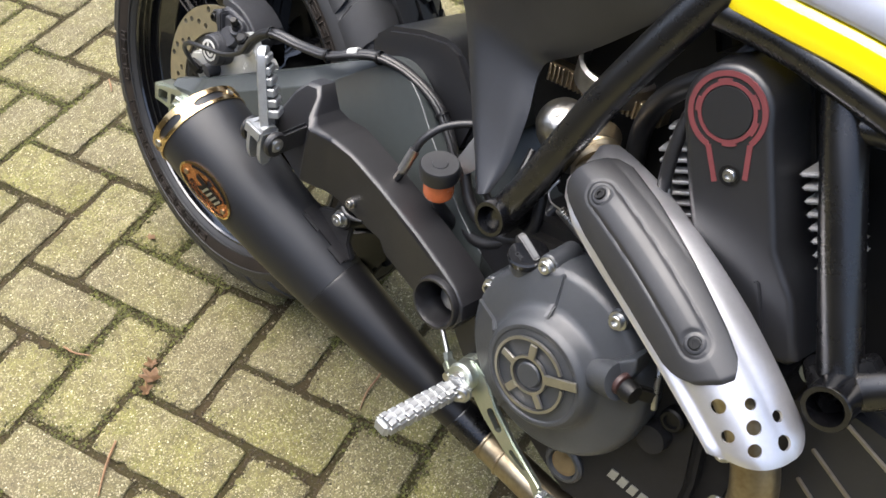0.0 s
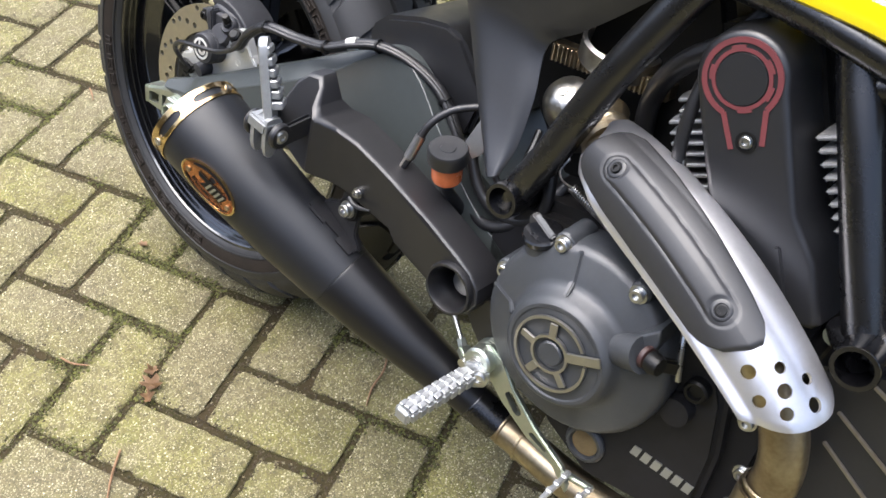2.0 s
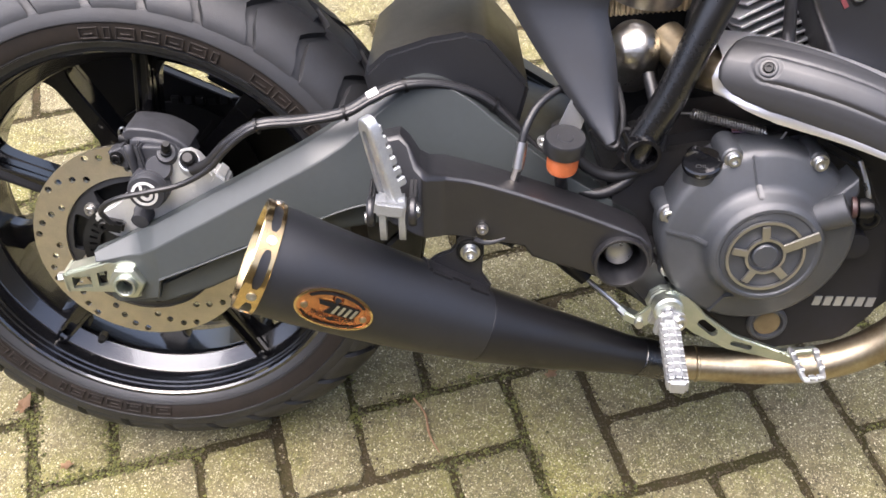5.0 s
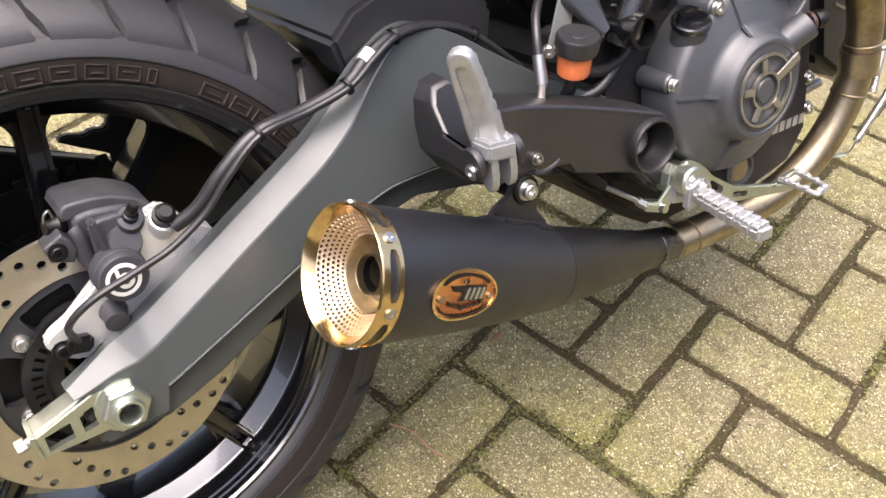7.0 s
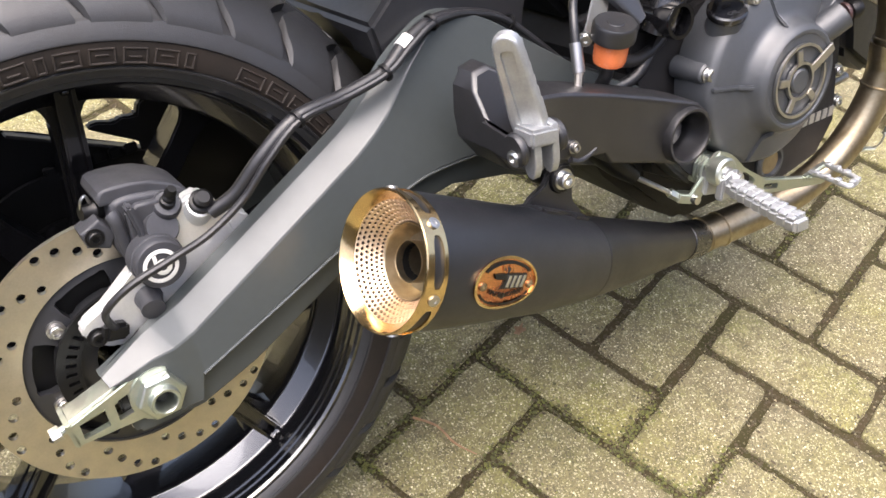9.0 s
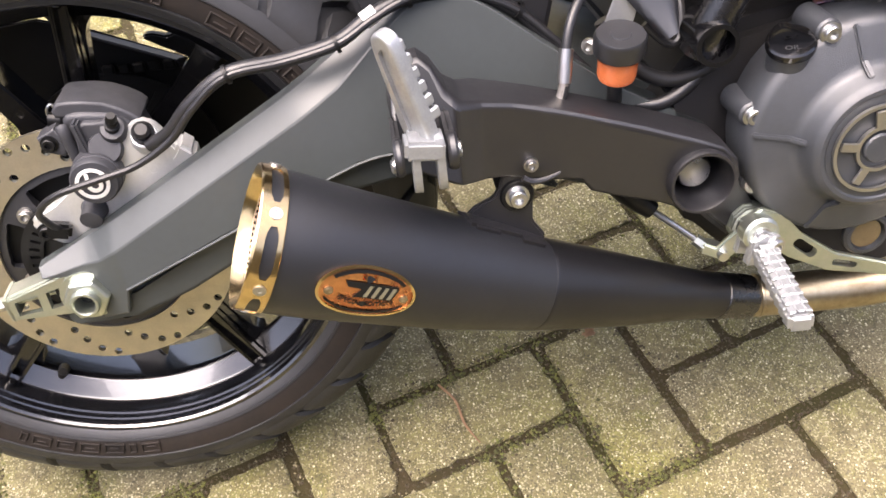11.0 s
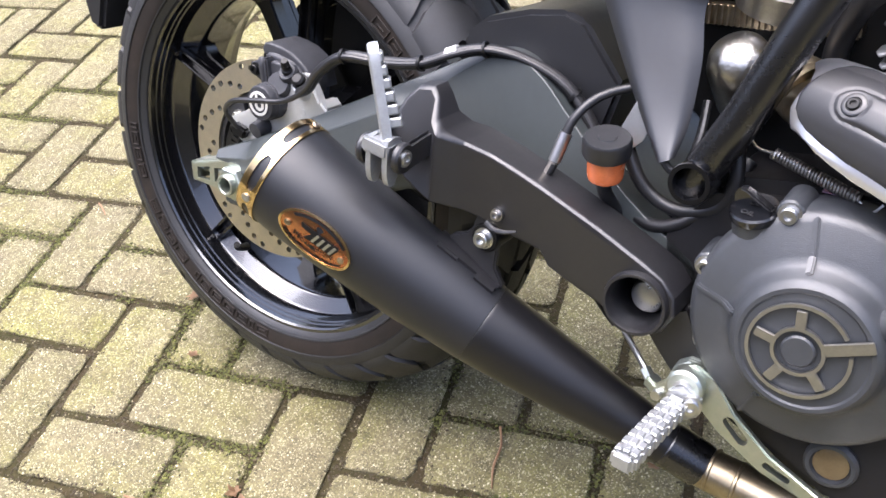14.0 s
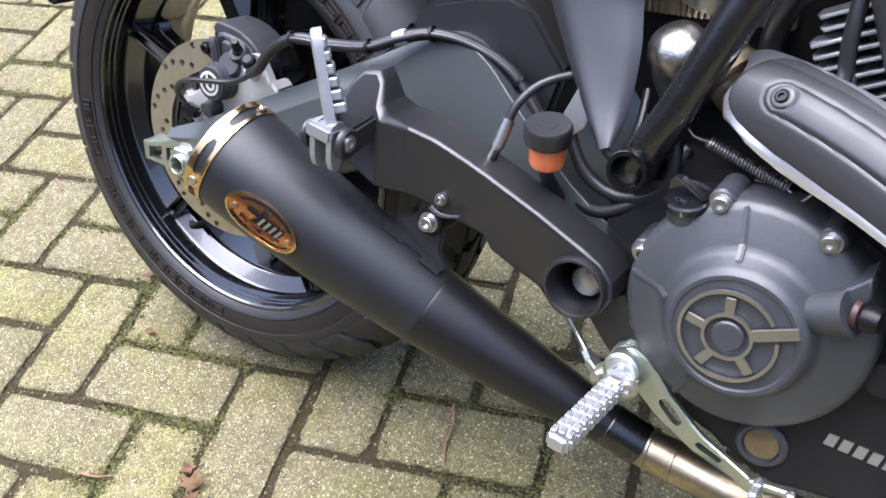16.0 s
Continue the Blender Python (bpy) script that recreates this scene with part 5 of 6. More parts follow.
part("tube_gusset", prism([(0.858, 0.205), (0.866, 0.226), (0.872, 0.229), (0.884, 0.219), (0.888, 0.206), (0.875, 0.20)], -0.158, -0.172, 0.002), SATIN, fr)
part("cross_tube", tube([(0.772, -0.142, 0.366), (0.798, -0.142, 0.3724), (0.86, -0.138, 0.385), (0.92, -0.13, 0.395)], 0.0120, 20, 4), SATIN, fr)
screw((0.8384, -0.1550, 0.1792), (0, -1, 0), 0.007, fr, ZINC, 0.006)

# pipe fittings in front of the crankcase
for z0, z1, r in ((-0.055, -0.048, 0.0062), (-0.0175, -0.0160, 0.0050)):
    fitting = part("hose_fitting", tube([(0.852, -0.094, z0), (0.892, -0.094, z1), (0.94, -0.090, z1)], r, 14, 3), DULL, eng)
    part("fitting_nut", tube([(0.861, -0.094, z0 + 0.001), (0.871, -0.094, z0 + 0.003)], r + 0.003, 6, 1), ZINC, fitting)

# tank with its yellow flank, silver panel
def ruled(lines, bm=None, thick=None):
    bm = bm or bmesh.new()
    rows = [[bm.verts.new(p) for p in ln] for ln in lines]
    for a, b in zip(rows, rows[1:]):
        for k in range(len(a) - 1):
            bm.faces.new((a[k], a[k + 1], b[k + 1], b[k]))
    bmesh.ops.recalc_face_normals(bm, faces=bm.faces)
    if thick:
        bmesh.ops.solidify(bm, geom=bm.faces[:], thickness=thick)
    return bm


def tank_line(dy, dz):
    return glide([(0.605, -0.138 + dy * 0.7, 0.436 + dz), (0.647, -0.159 + dy, 0.4125 + dz), (0.690, -0.165 + dy, 0.4085 + dz), (0.757, -0.167 + dy, 0.4055 + dz), (0.83, -0.166 + dy, 0.400 + dz), (0.92, -0.16 + dy, 0.412 + dz), (1.0, -0.145 + dy, 0.43 + dz)], 6)


tank = part("fuel_tank", ruled([tank_line(0.03, -0.002), tank_line(0.006, -0.001), tank_line(0.001, 0.002), tank_line(-0.002, 0.010), tank_line(-0.002, 0.022), tank_line(0.002, 0.0275), tank_line(0.007, 0.0285)], None, 0.003), YELLOW, bike, "yellow fuel tank with a silver side panel")
part("tank_panel", ruled([tank_line(0.007, 0.0285), tank_line(0.0, 0.0295), tank_line(-0.001, 0.033), tank_line(0.003, 0.06), tank_line(0.025, 0.11), tank_line(0.06, 0.14)], None, 0.003), SILVER, tank, "silver tank side panel")
part("tank_crown", ruled([tank_line(0.03, 0.002), tank_line(0.03, 0.10), tank_line(0.08, 0.16), tank_line(0.17, 0.18), tank_line(0.26, 0.15), tank_line(0.32, 0.02)], None, 0.003), YELLOW, tank)

# side panel under the seat
PANEL = [((0.498, -0.172, 0.156), (0.511, -0.171, 0.163)), ((0.470, -0.158, 0.190), (0.513, -0.156, 0.190)), ((0.436, -0.141, 0.235), (0.509, -0.141, 0.235)), ((0.404, -0.128, 0.285), (0.501, -0.128, 0.282)),
         ((0.390, -0.129, 0.310), (0.535, -0.134, 0.310)), ((0.375, -0.139, 0.345), (0.575, -0.146, 0.345)), ((0.362, -0.158, 0.390), (0.620, -0.160, 0.390)), ((0.355, -0.170, 0.450), (0.665, -0.165, 0.450))]
lefts, rights = glide([p[0] for p in PANEL], 5), glide([p[1] for p in PANEL], 5)
sheet = ruled([[a + (b - a) * (k / 10) + Vector((0, -0.001 + 0.006 * abs(k / 5 - 1) ** 5, 0)) for k in range(11)] for a, b in zip(lefts, rights)], None, 0.006)
panel = part("side_panel", sheet, COVER, bike, "black plastic side panel")
part("underseat_tray", prism([(0.20, 0.36), (0.40, 0.33), (0.60, 0.40), (0.62, 0.48), (0.2, 0.45)], 0.14, -0.11, 0.01), PLASTIC, bike)
part("seat", prism([(0.05, 0.47), (0.3, 0.46), (0.62, 0.485), (0.64, 0.53), (0.3, 0.54), (0.05, 0.52)], 0.13, -0.13, 0.02, 3), PLASTIC, bike, "black seat")
part("inner_box", prism([(0.44, 0.33), (0.46, 0.20), (0.52, 0.13), (0.64, 0.13), (0.66, 0.3), (0.62, 0.38)], 0.10, -0.06, 0.01), DARK, eng)
# plain silver dome in place of the exhaust elbow joint
part("catalyst_housing", lathe([(0, 0.0), (0.0035, -0.0002), (0.0045, -0.0012), (0.010, -0.0016), (0.018, -0.005), (0.024, -0.012), (0.0275, -0.024), (0.0285, -0.07), (0, -0.07)], (0.5285, -0.122, 0.248), (-0.1, -0.72, 0.68), 40), CRUMPLED, eng)
part("intake_clamp", lathe([(0.036, 0), (0.040, 0.002), (0.040, 0.022), (0.036, 0.024)], (0.545, -0.06, 0.272), (0.1, -0.2, 0.97), 36, True), SPRING, eng)

reg = part("regulator", box((0.13, 0.05, 0.018), pose(0.545, -0.052, 0.266, 0, -4, 0), 0.002), PIPE, eng, "ribbed brown metal regulator")
for k in range(24):
    part("regulator_rib", box((0.0026, 0.004, 0.017), pose(0.484 + 0.0052 * k, -0.079, 0.2617 + 0.00036 * k, 0, -4, 0), 0.0006, None, 1), PIPE, reg)

# passenger peg arm from the pivot to the peg
def arm_front(x):
    return interp(x, ((0.325, -0.236), (0.345, -0.221), (0.37, -0.215), (0.42, -0.213), (0.50, -0.214)))


ARM_OUT = [(0.280, 0.128), (0.2785, 0.150), (0.281, 0.172), (0.289, 0.183), (0.304, 0.185), (0.313, 0.178), (0.321, 0.1635), (0.331, 0.1545), (0.347, 0.1485), (0.366, 0.1435), (0.386, 0.1375), (0.404, 0.1315), (0.429, 0.1225), (0.473, 0.1055), (0.517, 0.0875), (0.535, 0.0790), (0.547, 0.066), (0.550, 0.050), (0.541, 0.032), (0.526, 0.022),
           (0.508, 0.0225), (0.486, 0.0300), (0.456, 0.0405), (0.430, 0.0510), (0.4215, 0.0640), (0.396, 0.0690), (0.372, 0.0760), (0.345, 0.0840), (0.318, 0.0930), (0.295, 0.106)]
TOPS = [1.0 if 6 <= k <= 14 else 0.6 for k in range(len(ARM_OUT))]
arm = plate(ARM_OUT, -0.172, -0.2, [(0.0, 0.034), (0.0003, 0.0064), (0.0013, 0.0026), (0.0032, 0.0007), (0.0056, 0.0)], None, arm_front, lambda x: -0.190 + 0.018 * max(0.0, min(1.0, (x - 0.322) / 0.024)), TOPS, (0.3223, 0.3251, 0.3282, 0.3351, 0.3401, 0.3451, 0.3551, 0.3702, 0.4201))
for v in arm.verts:
    if v.co.y < -0.206:
        v.co.y += 0.85 * max(0.0, v.co.z - 0.150) * smooth((0.350 - v.co.x) / 0.025)
    # lower face tipped inward: shade put into the shape of an upright face
    v.co.y += 0.14 * max(0.0, 0.115 - v.co.z) * smooth((v.co.x - 0.33) / 0.03) * smooth((0.53 - v.co.x) / 0.05)
hole = lathe([(0, -0.03), (0.0235, -0.03), (0.0245, 0.05), (0, 0.05)], (0.517, -0.195, 0.052), (0, -1, 0), 32)
peg_arm = part("footrest_bracket", cut(arm, hole, 26), CAST, bike, "black cast bracket with scuffed side")
part("pivot_collar", lathe([(0.0212, -0.03), (0.0275, -0.03), (0.0280, 0.013), (0.0268, 0.017), (0.0245, 0.017), (0.0222, 0.011), (0.0212, -0.03)], (0.517, -0.2030, 0.052), (0, -1, 0), 40), CAST, peg_arm)
part("pivot_bolt", lathe([(0, -0.02), (0.015, -0.02), (0.015, 0.006), (0.013, 0.010), (0.008, 0.0115), (0, 0.0105)], (0.5186, -0.1840, 0.0490), (0, -1, 0), 24), STEEL, peg_arm, "bright swingarm pivot bolt")
part("pivot_well", lathe([(0, 0), (0.0235, 0)], (0.517, -0.170, 0.052), (0, -1, 0), 24), DARK, peg_arm)
part("lower_bracket", prism([(0.505, 0.03), (0.555, 0.055), (0.568, 0.03), (0.592, -0.01), (0.585, -0.03), (0.56, -0.03), (0.535, -0.005)], -0.15, -0.188, 0.007, 3), CAST, peg_arm)
# darker steel here puts the shade over this screw into its colour
screw((0.3807, -0.2125, 0.0881), (0, -1, 0), 0.0044, peg_arm, SPRING, 0.005)
for x0, x1 in ((0.3130, 0.3205), (0.2765, 0.2830)):
    part("peg_lug", lathe([(0, 0), (0.0120, 0), (0.0135, 0.002), (0.0135, x1 - x0 - 0.002), (0.0120, x1 - x0), (0, x1 - x0)], (x0, -0.268, 0.1385), (1, 0, 0), 26), CAST, peg_arm)
    part("lug_web", box((x1 - x0 - 0.001, 0.045, 0.025), pose((x0 + x1) / 2, -0.249, 0.1395, 8, 0, 0), 0.003), CAST, peg_arm)
screw((0.3203, -0.2695, 0.1395), (1, -0.15, 0), 0.0056, peg_arm, STEEL, 0.003)
screw((0.2768, -0.2690, 0.1330), (-1, -0.15, 0), 0.0050, peg_arm, STEEL, 0.003)
PA, PB = Vector((0.2985, -0.2635, 0.152)), Vector((0.2815, -0.265, 0.224))
PD = (PB - PA).normalized()
slab = plate(rounded([(-0.0135, -0.004), (-0.0125, 0.03), (-0.0112, 0.062), (-0.0085, 0.0745), (0.0, 0.0785), (0.0085, 0.0745), (0.0112, 0.062), (0.0125, 0.03), (0.0135, -0.004), (0.0, -0.012)], 2), 0.0030, -0.0065, soft(0.003))
PX = Vector((0.8, 0.6, 0.0))
PX = (PX - PD * PX.dot(PD)).normalized()
PW = PX.cross(PD)
PEGM = Matrix.Translation(PA) @ Matrix(((PW.x, PX.x, PD.x, 0), (PW.y, PX.y, PD.y, 0), (PW.z, PX.z, PD.z, 0), (0, 0, 0, 1)))
dent = prism(slot((0.0, 0.004), (0.0, 0.062), 0.0052), -0.0036, -0.02, 0)
slab = cut(slab, dent)
slab.transform(PEGM)
clevis = part("passenger_footrest", slab, PEG, bike, "folded-up ridged aluminium passenger footrest")
for k in range(6):
    tooth = prism([(-0.0105, 0.008 + 0.0108 * k), (-0.0105, 0.0165 + 0.0108 * k), (0.0105, 0.0165 + 0.0108 * k), (0.0105, 0.008 + 0.0108 * k)], 0.001, 0.0135 - 0.0015 * k, 0.0014, 1)
    bmesh.ops.transform(tooth, matrix=PEGM, verts=tooth.verts)
    part("peg_ridge", tooth, PEG, clevis)
for sx, x0 in ((-1, 0.2875), (1, 0.3045)):
    prong = plate(rounded([(-0.0085, 0.154), (0.0085, 0.154), (0.0085, 0.140), (0.006, 0.120), (0.001, 0.113), (-0.005, 0.114), (-0.009, 0.124), (-0.0095, 0.140)], 2), x0 + 0.006, x0, soft(0.0015))
    bmesh.ops.transform(prong, matrix=Matrix(((0, 1, 0, 0), (1, 0, 0, -0.2715), (0, 0, 1, 0), (0, 0, 0, 1))), verts=prong.verts)
    part("peg_fork", prong, PEG, clevis)
part("fork_bridge", box((0.0275, 0.024, 0.014), pose(0.2975, -0.2710, 0.1465, 0, 8, 0), 0.0025), PEG, clevis)

# rider's peg, brake pedal and its linkage
peg = part("rider_footrest", bar((0.570, -0.222, -0.018), (0.561, -0.312, -0.024), 0.0185, 0.016, 0.004, None, (0, 0, 1)), ALU, bike, "ridged aluminium rider footrest")
for k in range(8):
    for j in (-1, 0, 1):
        y = -0.236 - 0.0102 * k
        x = 0.570 - 0.009 * (-y - 0.222) / 0.09
        z = -0.018 - 0.006 * (-y - 0.222) / 0.09
        part("peg_tooth", box((0.0056, 0.0086, 0.004), pose(x + 0.0062 * j, y, z + 0.0070 - 0.0008 * abs(j), 0, 10 * j, 0), 0.0008, None, 1), ALU, peg)
        if j:
            part("peg_tooth", box((0.004, 0.0086, 0.009), pose(x + 0.0084 * j, y, z - 0.001, 0, 0, 0), 0.0008, None, 1), ALU, peg)
part("peg_end", box((0.0195, 0.007, 0.0155), pose(0.5607, -0.3135, -0.0245, 0, 0, -6), 0.0032, None, 3), ALU, peg)
part("peg_clevis", prism([(0.553, -0.030), (0.558, -0.002), (0.572, 0.006), (0.590, -0.004), (0.592, -0.024), (0.575, -0.036)], -0.196, -0.206, 0.002), ALU, peg)
part("peg_clevis", prism([(0.556, -0.032), (0.560, -0.008), (0.572, -0.002), (0.586, -0.008), (0.588, -0.024), (0.574, -0.034)], -0.214, -0.224, 0.002), ALU, peg)
screw((0.580, -0.224, -0.016), (0.3, -0.95, 0), 0.007, peg, STEEL, 0.004)
coil((0.570, -0.182, -0.010), (0.570, -0.198, -0.010), 0.0165, 0.0022, 4, "return_spring", ZINC, peg)
part("pivot_cap", lathe([(0, 0), (0.0155, 0), (0.0155, 0.012), (0.013, 0.014), (0, 0.014)], (0.570, -0.205, -0.007), (0, -1, 0.05), 24), ZINC, peg)
screw((0.570, -0.219, -0.007), (0, -1, 0.05), 0.006, peg, STEEL, 0.003)
PED = [(0.556, 0.002), (0.574, 0.012), (0.592, 0.004), (0.612, -0.020), (0.645, -0.045), (0.688, -0.056), (0.706, -0.055), (0.706, -0.064), (0.676, -0.070), (0.640, -0.063), (0.602, -0.042), (0.580, -0.024), (0.560, -0.016)]
pedal_bm = prism(PED, -0.200, -0.207, 0.0015)
gaps = prism(slot((0.609, -0.0285), (0.622, -0.040), 0.0048), -0.18, -0.22, 0)
prism(slot((0.645, -0.0545), (0.662, -0.060), 0.0032), -0.18, -0.22, 0, 2, gaps)
pedal = part("brake_pedal", cut(pedal_bm, gaps), ZINC, bike, "zinc-plated rear brake pedal with slots")
for v in pedal.data.vertices:
    v.co.y -= 0.030 * max(0.0, (v.co.x - 0.66) / 0.046) ** 2 * (0.706 > v.co.x - 0.01)
part("pedal_pad", tube([(0.6985, -0.222, -0.0515), (0.6985, -0.245, -0.0525), (0.6985, -0.266, -0.0535), (0.7030, -0.2700, -0.0535), (0.7140, -0.2680, -0.0530), (0.7185, -0.2630, -0.0530), (0.7215, -0.243, -0.0525), (0.7240, -0.222, -0.0520)], 0.0030, 8, 4), ALU, pedal, "toothed pedal loop")
for x, y in ((0.6985, -0.230), (0.6985, -0.243), (0.6985, -0.256), (0.7050, -0.2695), (0.7130, -0.2685), (0.7200, -0.252), (0.7218, -0.239), (0.7232, -0.227)):
    part("pad_tooth", box((0.0066, 0.0066, 0.0060), pose(x, y, -0.0510, 0, 0, 8), 0.0012, None, 1), ALU, pedal)
part("pad_base", bar((0.690, -0.220, -0.058), (0.726, -0.2215, -0.0520), 0.008, 0.007, 0.002), ZINC, pedal)
rod = part("brake_rod", tube([(0.491, -0.169, 0.004), (0.532, -0.186, -0.028)], 0.0028, 10, 1), STEEL, bike, "thin steel brake push rod")
part("rod_nut", tube([(0.526, -0.183, -0.0235), (0.534, -0.187, -0.030)], 0.0052, 6, 1), ZINC, rod)
part("rod_fork", bar((0.532, -0.186, -0.029), (0.548, -0.194, -0.034), 0.013, 0.011, 0.002), ZINC, rod)
part("rod_pin", lathe([(0, -0.01), (0.0045, -0.01), (0.0045, 0.010), (0, 0.010)], (0.545, -0.194, -0.033), (0, -1, 0), 14), STEEL, rod)
part("rod_link", bar((0.545, -0.196, -0.034), (0.562, -0.200, -0.014), 0.006, 0.016, 0.002), ZINC, rod)
part("master_cylinder", tube([(0.43, -0.155, 0.07), (0.47, -0.163, 0.025), (0.492, -0.169, 0.003)], [0.013, 0.012, 0.008], 16, 4), DARK, bike)

# brake fluid reservoir with its hoses
rd = Vector((0.02, -0.26, 0.96)).normalized()
ro = Vector((0.4585, -0.1745, 0.133))
res = part("fluid_reservoir", lathe([(0, 0), (0.0122, 0), (0.0146, 0.0016), (0.0154, 0.005), (0.0158, 0.026), (0, 0.026)], ro, rd, 32), ORANGE, bike, "orange brake fluid reservoir with a black cap")
part("reservoir_cap", lathe([(0, 0.0245), (0.0196, 0.0245), (0.0204, 0.027), (0.0204, 0.038), (0.0186, 0.0408), (0.008, 0.0404), (0.0075, 0.0412), (0, 0.0412)], ro, rd, 40), PLASTIC, res, "black screw cap")
part("reservoir_hose", tube([ro + rd * 0.002, ro - rd * 0.012, ro - rd * 0.03 + Vector((0.004, 0.01, 0)), ro - rd * 0.06 + Vector((0.008, 0.03, 0))], 0.0062, 12, 4), HOSE, res)
part("reservoir_bracket", prism([(0.448, 0.150), (0.470, 0.205), (0.488, 0.20), (0.478, 0.165), (0.462, 0.148)], -0.150, -0.1525, 0.0005), ALU, res)
screw((0.4405, -0.165, 0.158), (-0.6, -0.8, 0), 0.005, res, STEEL, 0.004)
part("vent_hose", tube([(0.455, -0.145, 0.17), (0.477, -0.15, 0.134), (0.499, -0.15, 0.117), (0.523, -0.15, 0.114), (0.549, -0.15, 0.125), (0.558, -0.148, 0.150), (0.551, -0.14, 0.185), (0.545, -0.12, 0.21)], 0.0062, 12, 6), HOSE, bike, "black rubber vent hose")
part("vent_hose", tube([(0.488, -0.152, 0.165), (0.505, -0.155, 0.148), (0.516, -0.152, 0.150), (0.520, -0.14, 0.175), (0.515, -0.12, 0.20)], 0.0036, 10, 6), HOSE, bike)
crimp = part("brake_line", tube([(0.4115, -0.1865, 0.127), (0.4143, -0.1855, 0.1350), (0.4185, -0.178, 0.160), (0.4235, -0.171, 0.178), (0.435, -0.158, 0.1935), (0.455, -0.142, 0.203), (0.485, -0.125, 0.209)], 0.0040, 12, 6), HOSE, bike, "black brake line with a crimped steel fitting")
part("line_crimp", tube([(0.4150, -0.1843, 0.1390), (0.4192, -0.1770, 0.1635)], 0.0056, 14, 1), SPRING, crimp)
part("line_elbow", tube([(0.4070, -0.1865, 0.120), (0.4115, -0.1865, 0.128), (0.4150, -0.1845, 0.139)], 0.0042, 10, 3), DULL, crimp)

# flat faces stay flat beside rounded arrises
for ob in bike.children_recursive:
    ob.modifiers.new("weighted_normal", "WEIGHTED_NORMAL").keep_sharp = True

# ---- ground: herringbone concrete pavers over dark soil ----
PU, PV, PO = Vector((0.10536, 0.02962, 0)), Vector((-0.02962, 0.10536, 0)), Vector((-0.6487, 0.2522, 0))


def paver_material():
    m = bpy.data.materials.new("weathered_concrete_paver")
    m.use_nodes = True
    nt, nodes, links = m.node_tree, m.node_tree.nodes, m.node_tree.links
    b = nodes["Principled BSDF"]
    co, info = nodes.new("ShaderNodeTexCoord"), nodes.new("ShaderNodeObjectInfo")
    geo = nodes.new("ShaderNodeNewGeometry")

    def noise_at(scale, detail=4, rough=0.6):
        n = nodes.new("ShaderNodeTexNoise")
        n.inputs["Scale"].default_value, n.inputs["Detail"].default_value, n.inputs["Roughness"].default_value = scale, detail, rough
        links.new(geo.outputs["Position"], n.inputs["Vector"])
        return n

    def blend(fac, a, b2):
        mx = nodes.new("ShaderNodeMix")
        mx.data_type = "RGBA"
        for sock, v in ((0, fac), (6, a), (7, b2)):
            if isinstance(v, tuple):
                mx.inputs[sock].default_value = (*v, 1)
            elif isinstance(v, float):
                mx.inputs[sock].default_value = v
            else:
                links.new(v, mx.inputs[sock])
        return mx.outputs[2]

    def remap(v, a, b2, lo=0.0, hi=1.0):
        r = nodes.new("ShaderNodeMapRange")
        r.inputs["From Min"].default_value, r.inputs["From Max"].default_value = a, b2
        r.inputs["To Min"].default_value, r.inputs["To Max"].default_value = lo, hi
        links.new(v, r.inputs["Value"])
        return r.outputs[0]

    base = blend(remap(noise_at(9).outputs["Fac"], 0.35, 0.65), (0.140, 0.121, 0.060), (0.205, 0.182, 0.094))
    base = blend(remap(noise_at(5, 6).outputs["Fac"], 0.42, 0.62, 0.0, 0.75), base, (0.172, 0.165, 0.036))
    base = blend(remap(noise_at(24, 5, 0.7).outputs["Fac"], 0.48, 0.68, 0.0, 0.7), base, (0.082, 0.070, 0.032))
    base = blend(remap(noise_at(17, 6, 0.75).outputs["Fac"], 0.54, 0.66, 0.0, 0.7), base, (0.125, 0.130, 0.024))
    base = blend(remap(info.outputs["Random"], 0.0, 1.0, 0.0, 0.5), base, (0.122, 0.103, 0.070))
    base = blend(remap(noise_at(60, 5, 0.75).outputs["Fac"], 0.48, 0.64, 0.0, 0.6), base, (0.052, 0.045, 0.020))
    grit = nodes.new("ShaderNodeTexVoronoi")
    grit.inputs["Scale"].default_value = 300
    links.new(geo.outputs["Position"], grit.inputs["Vector"])
    base = blend(remap(noise_at(300, 4, 0.75).outputs["Fac"], 0.42, 0.68, 0.0, 0.55), base, (0.05, 0.045, 0.028))
    sep = nodes.new("ShaderNodeSeparateColor")
    links.new(grit.outputs["Color"], sep.inputs[0])
    pick = nodes.new("ShaderNodeMath")
    pick.operation = "MULTIPLY"
    links.new(remap(sep.outputs[0], 0.925, 0.945), pick.inputs[0])
    links.new(remap(grit.outputs["Distance"], 0.48, 0.30), pick.inputs[1])
    base = blend(pick.outputs[0], base, (0.46, 0.42, 0.28))
    chip = nodes.new("ShaderNodeTexVoronoi")
    chip.inputs["Scale"].default_value = 640
    links.new(geo.outputs["Position"], chip.inputs["Vector"])
    sep2 = nodes.new("ShaderNodeSeparateColor")
    links.new(chip.outputs["Color"], sep2.inputs[0])
    base = blend(remap(sep2.outputs[1], 0.82, 0.87, 0.0, 0.6), base, (0.35, 0.32, 0.205))
    base = blend(remap(sep2.outputs[2], 0.80, 0.84, 0.0, 0.6), base, (0.045, 0.04, 0.026))
    links.new(base, b.inputs["Base Color"])
    b.inputs["Roughness"].default_value = 0.9
    b.inputs["Specular IOR Level"].default_value = 0.25
    bp, bp2 = nodes.new("ShaderNodeBump"), nodes.new("ShaderNodeBump")
    bp.inputs["Strength"].default_value, bp.inputs["Distance"].default_value = 0.5, 0.0025
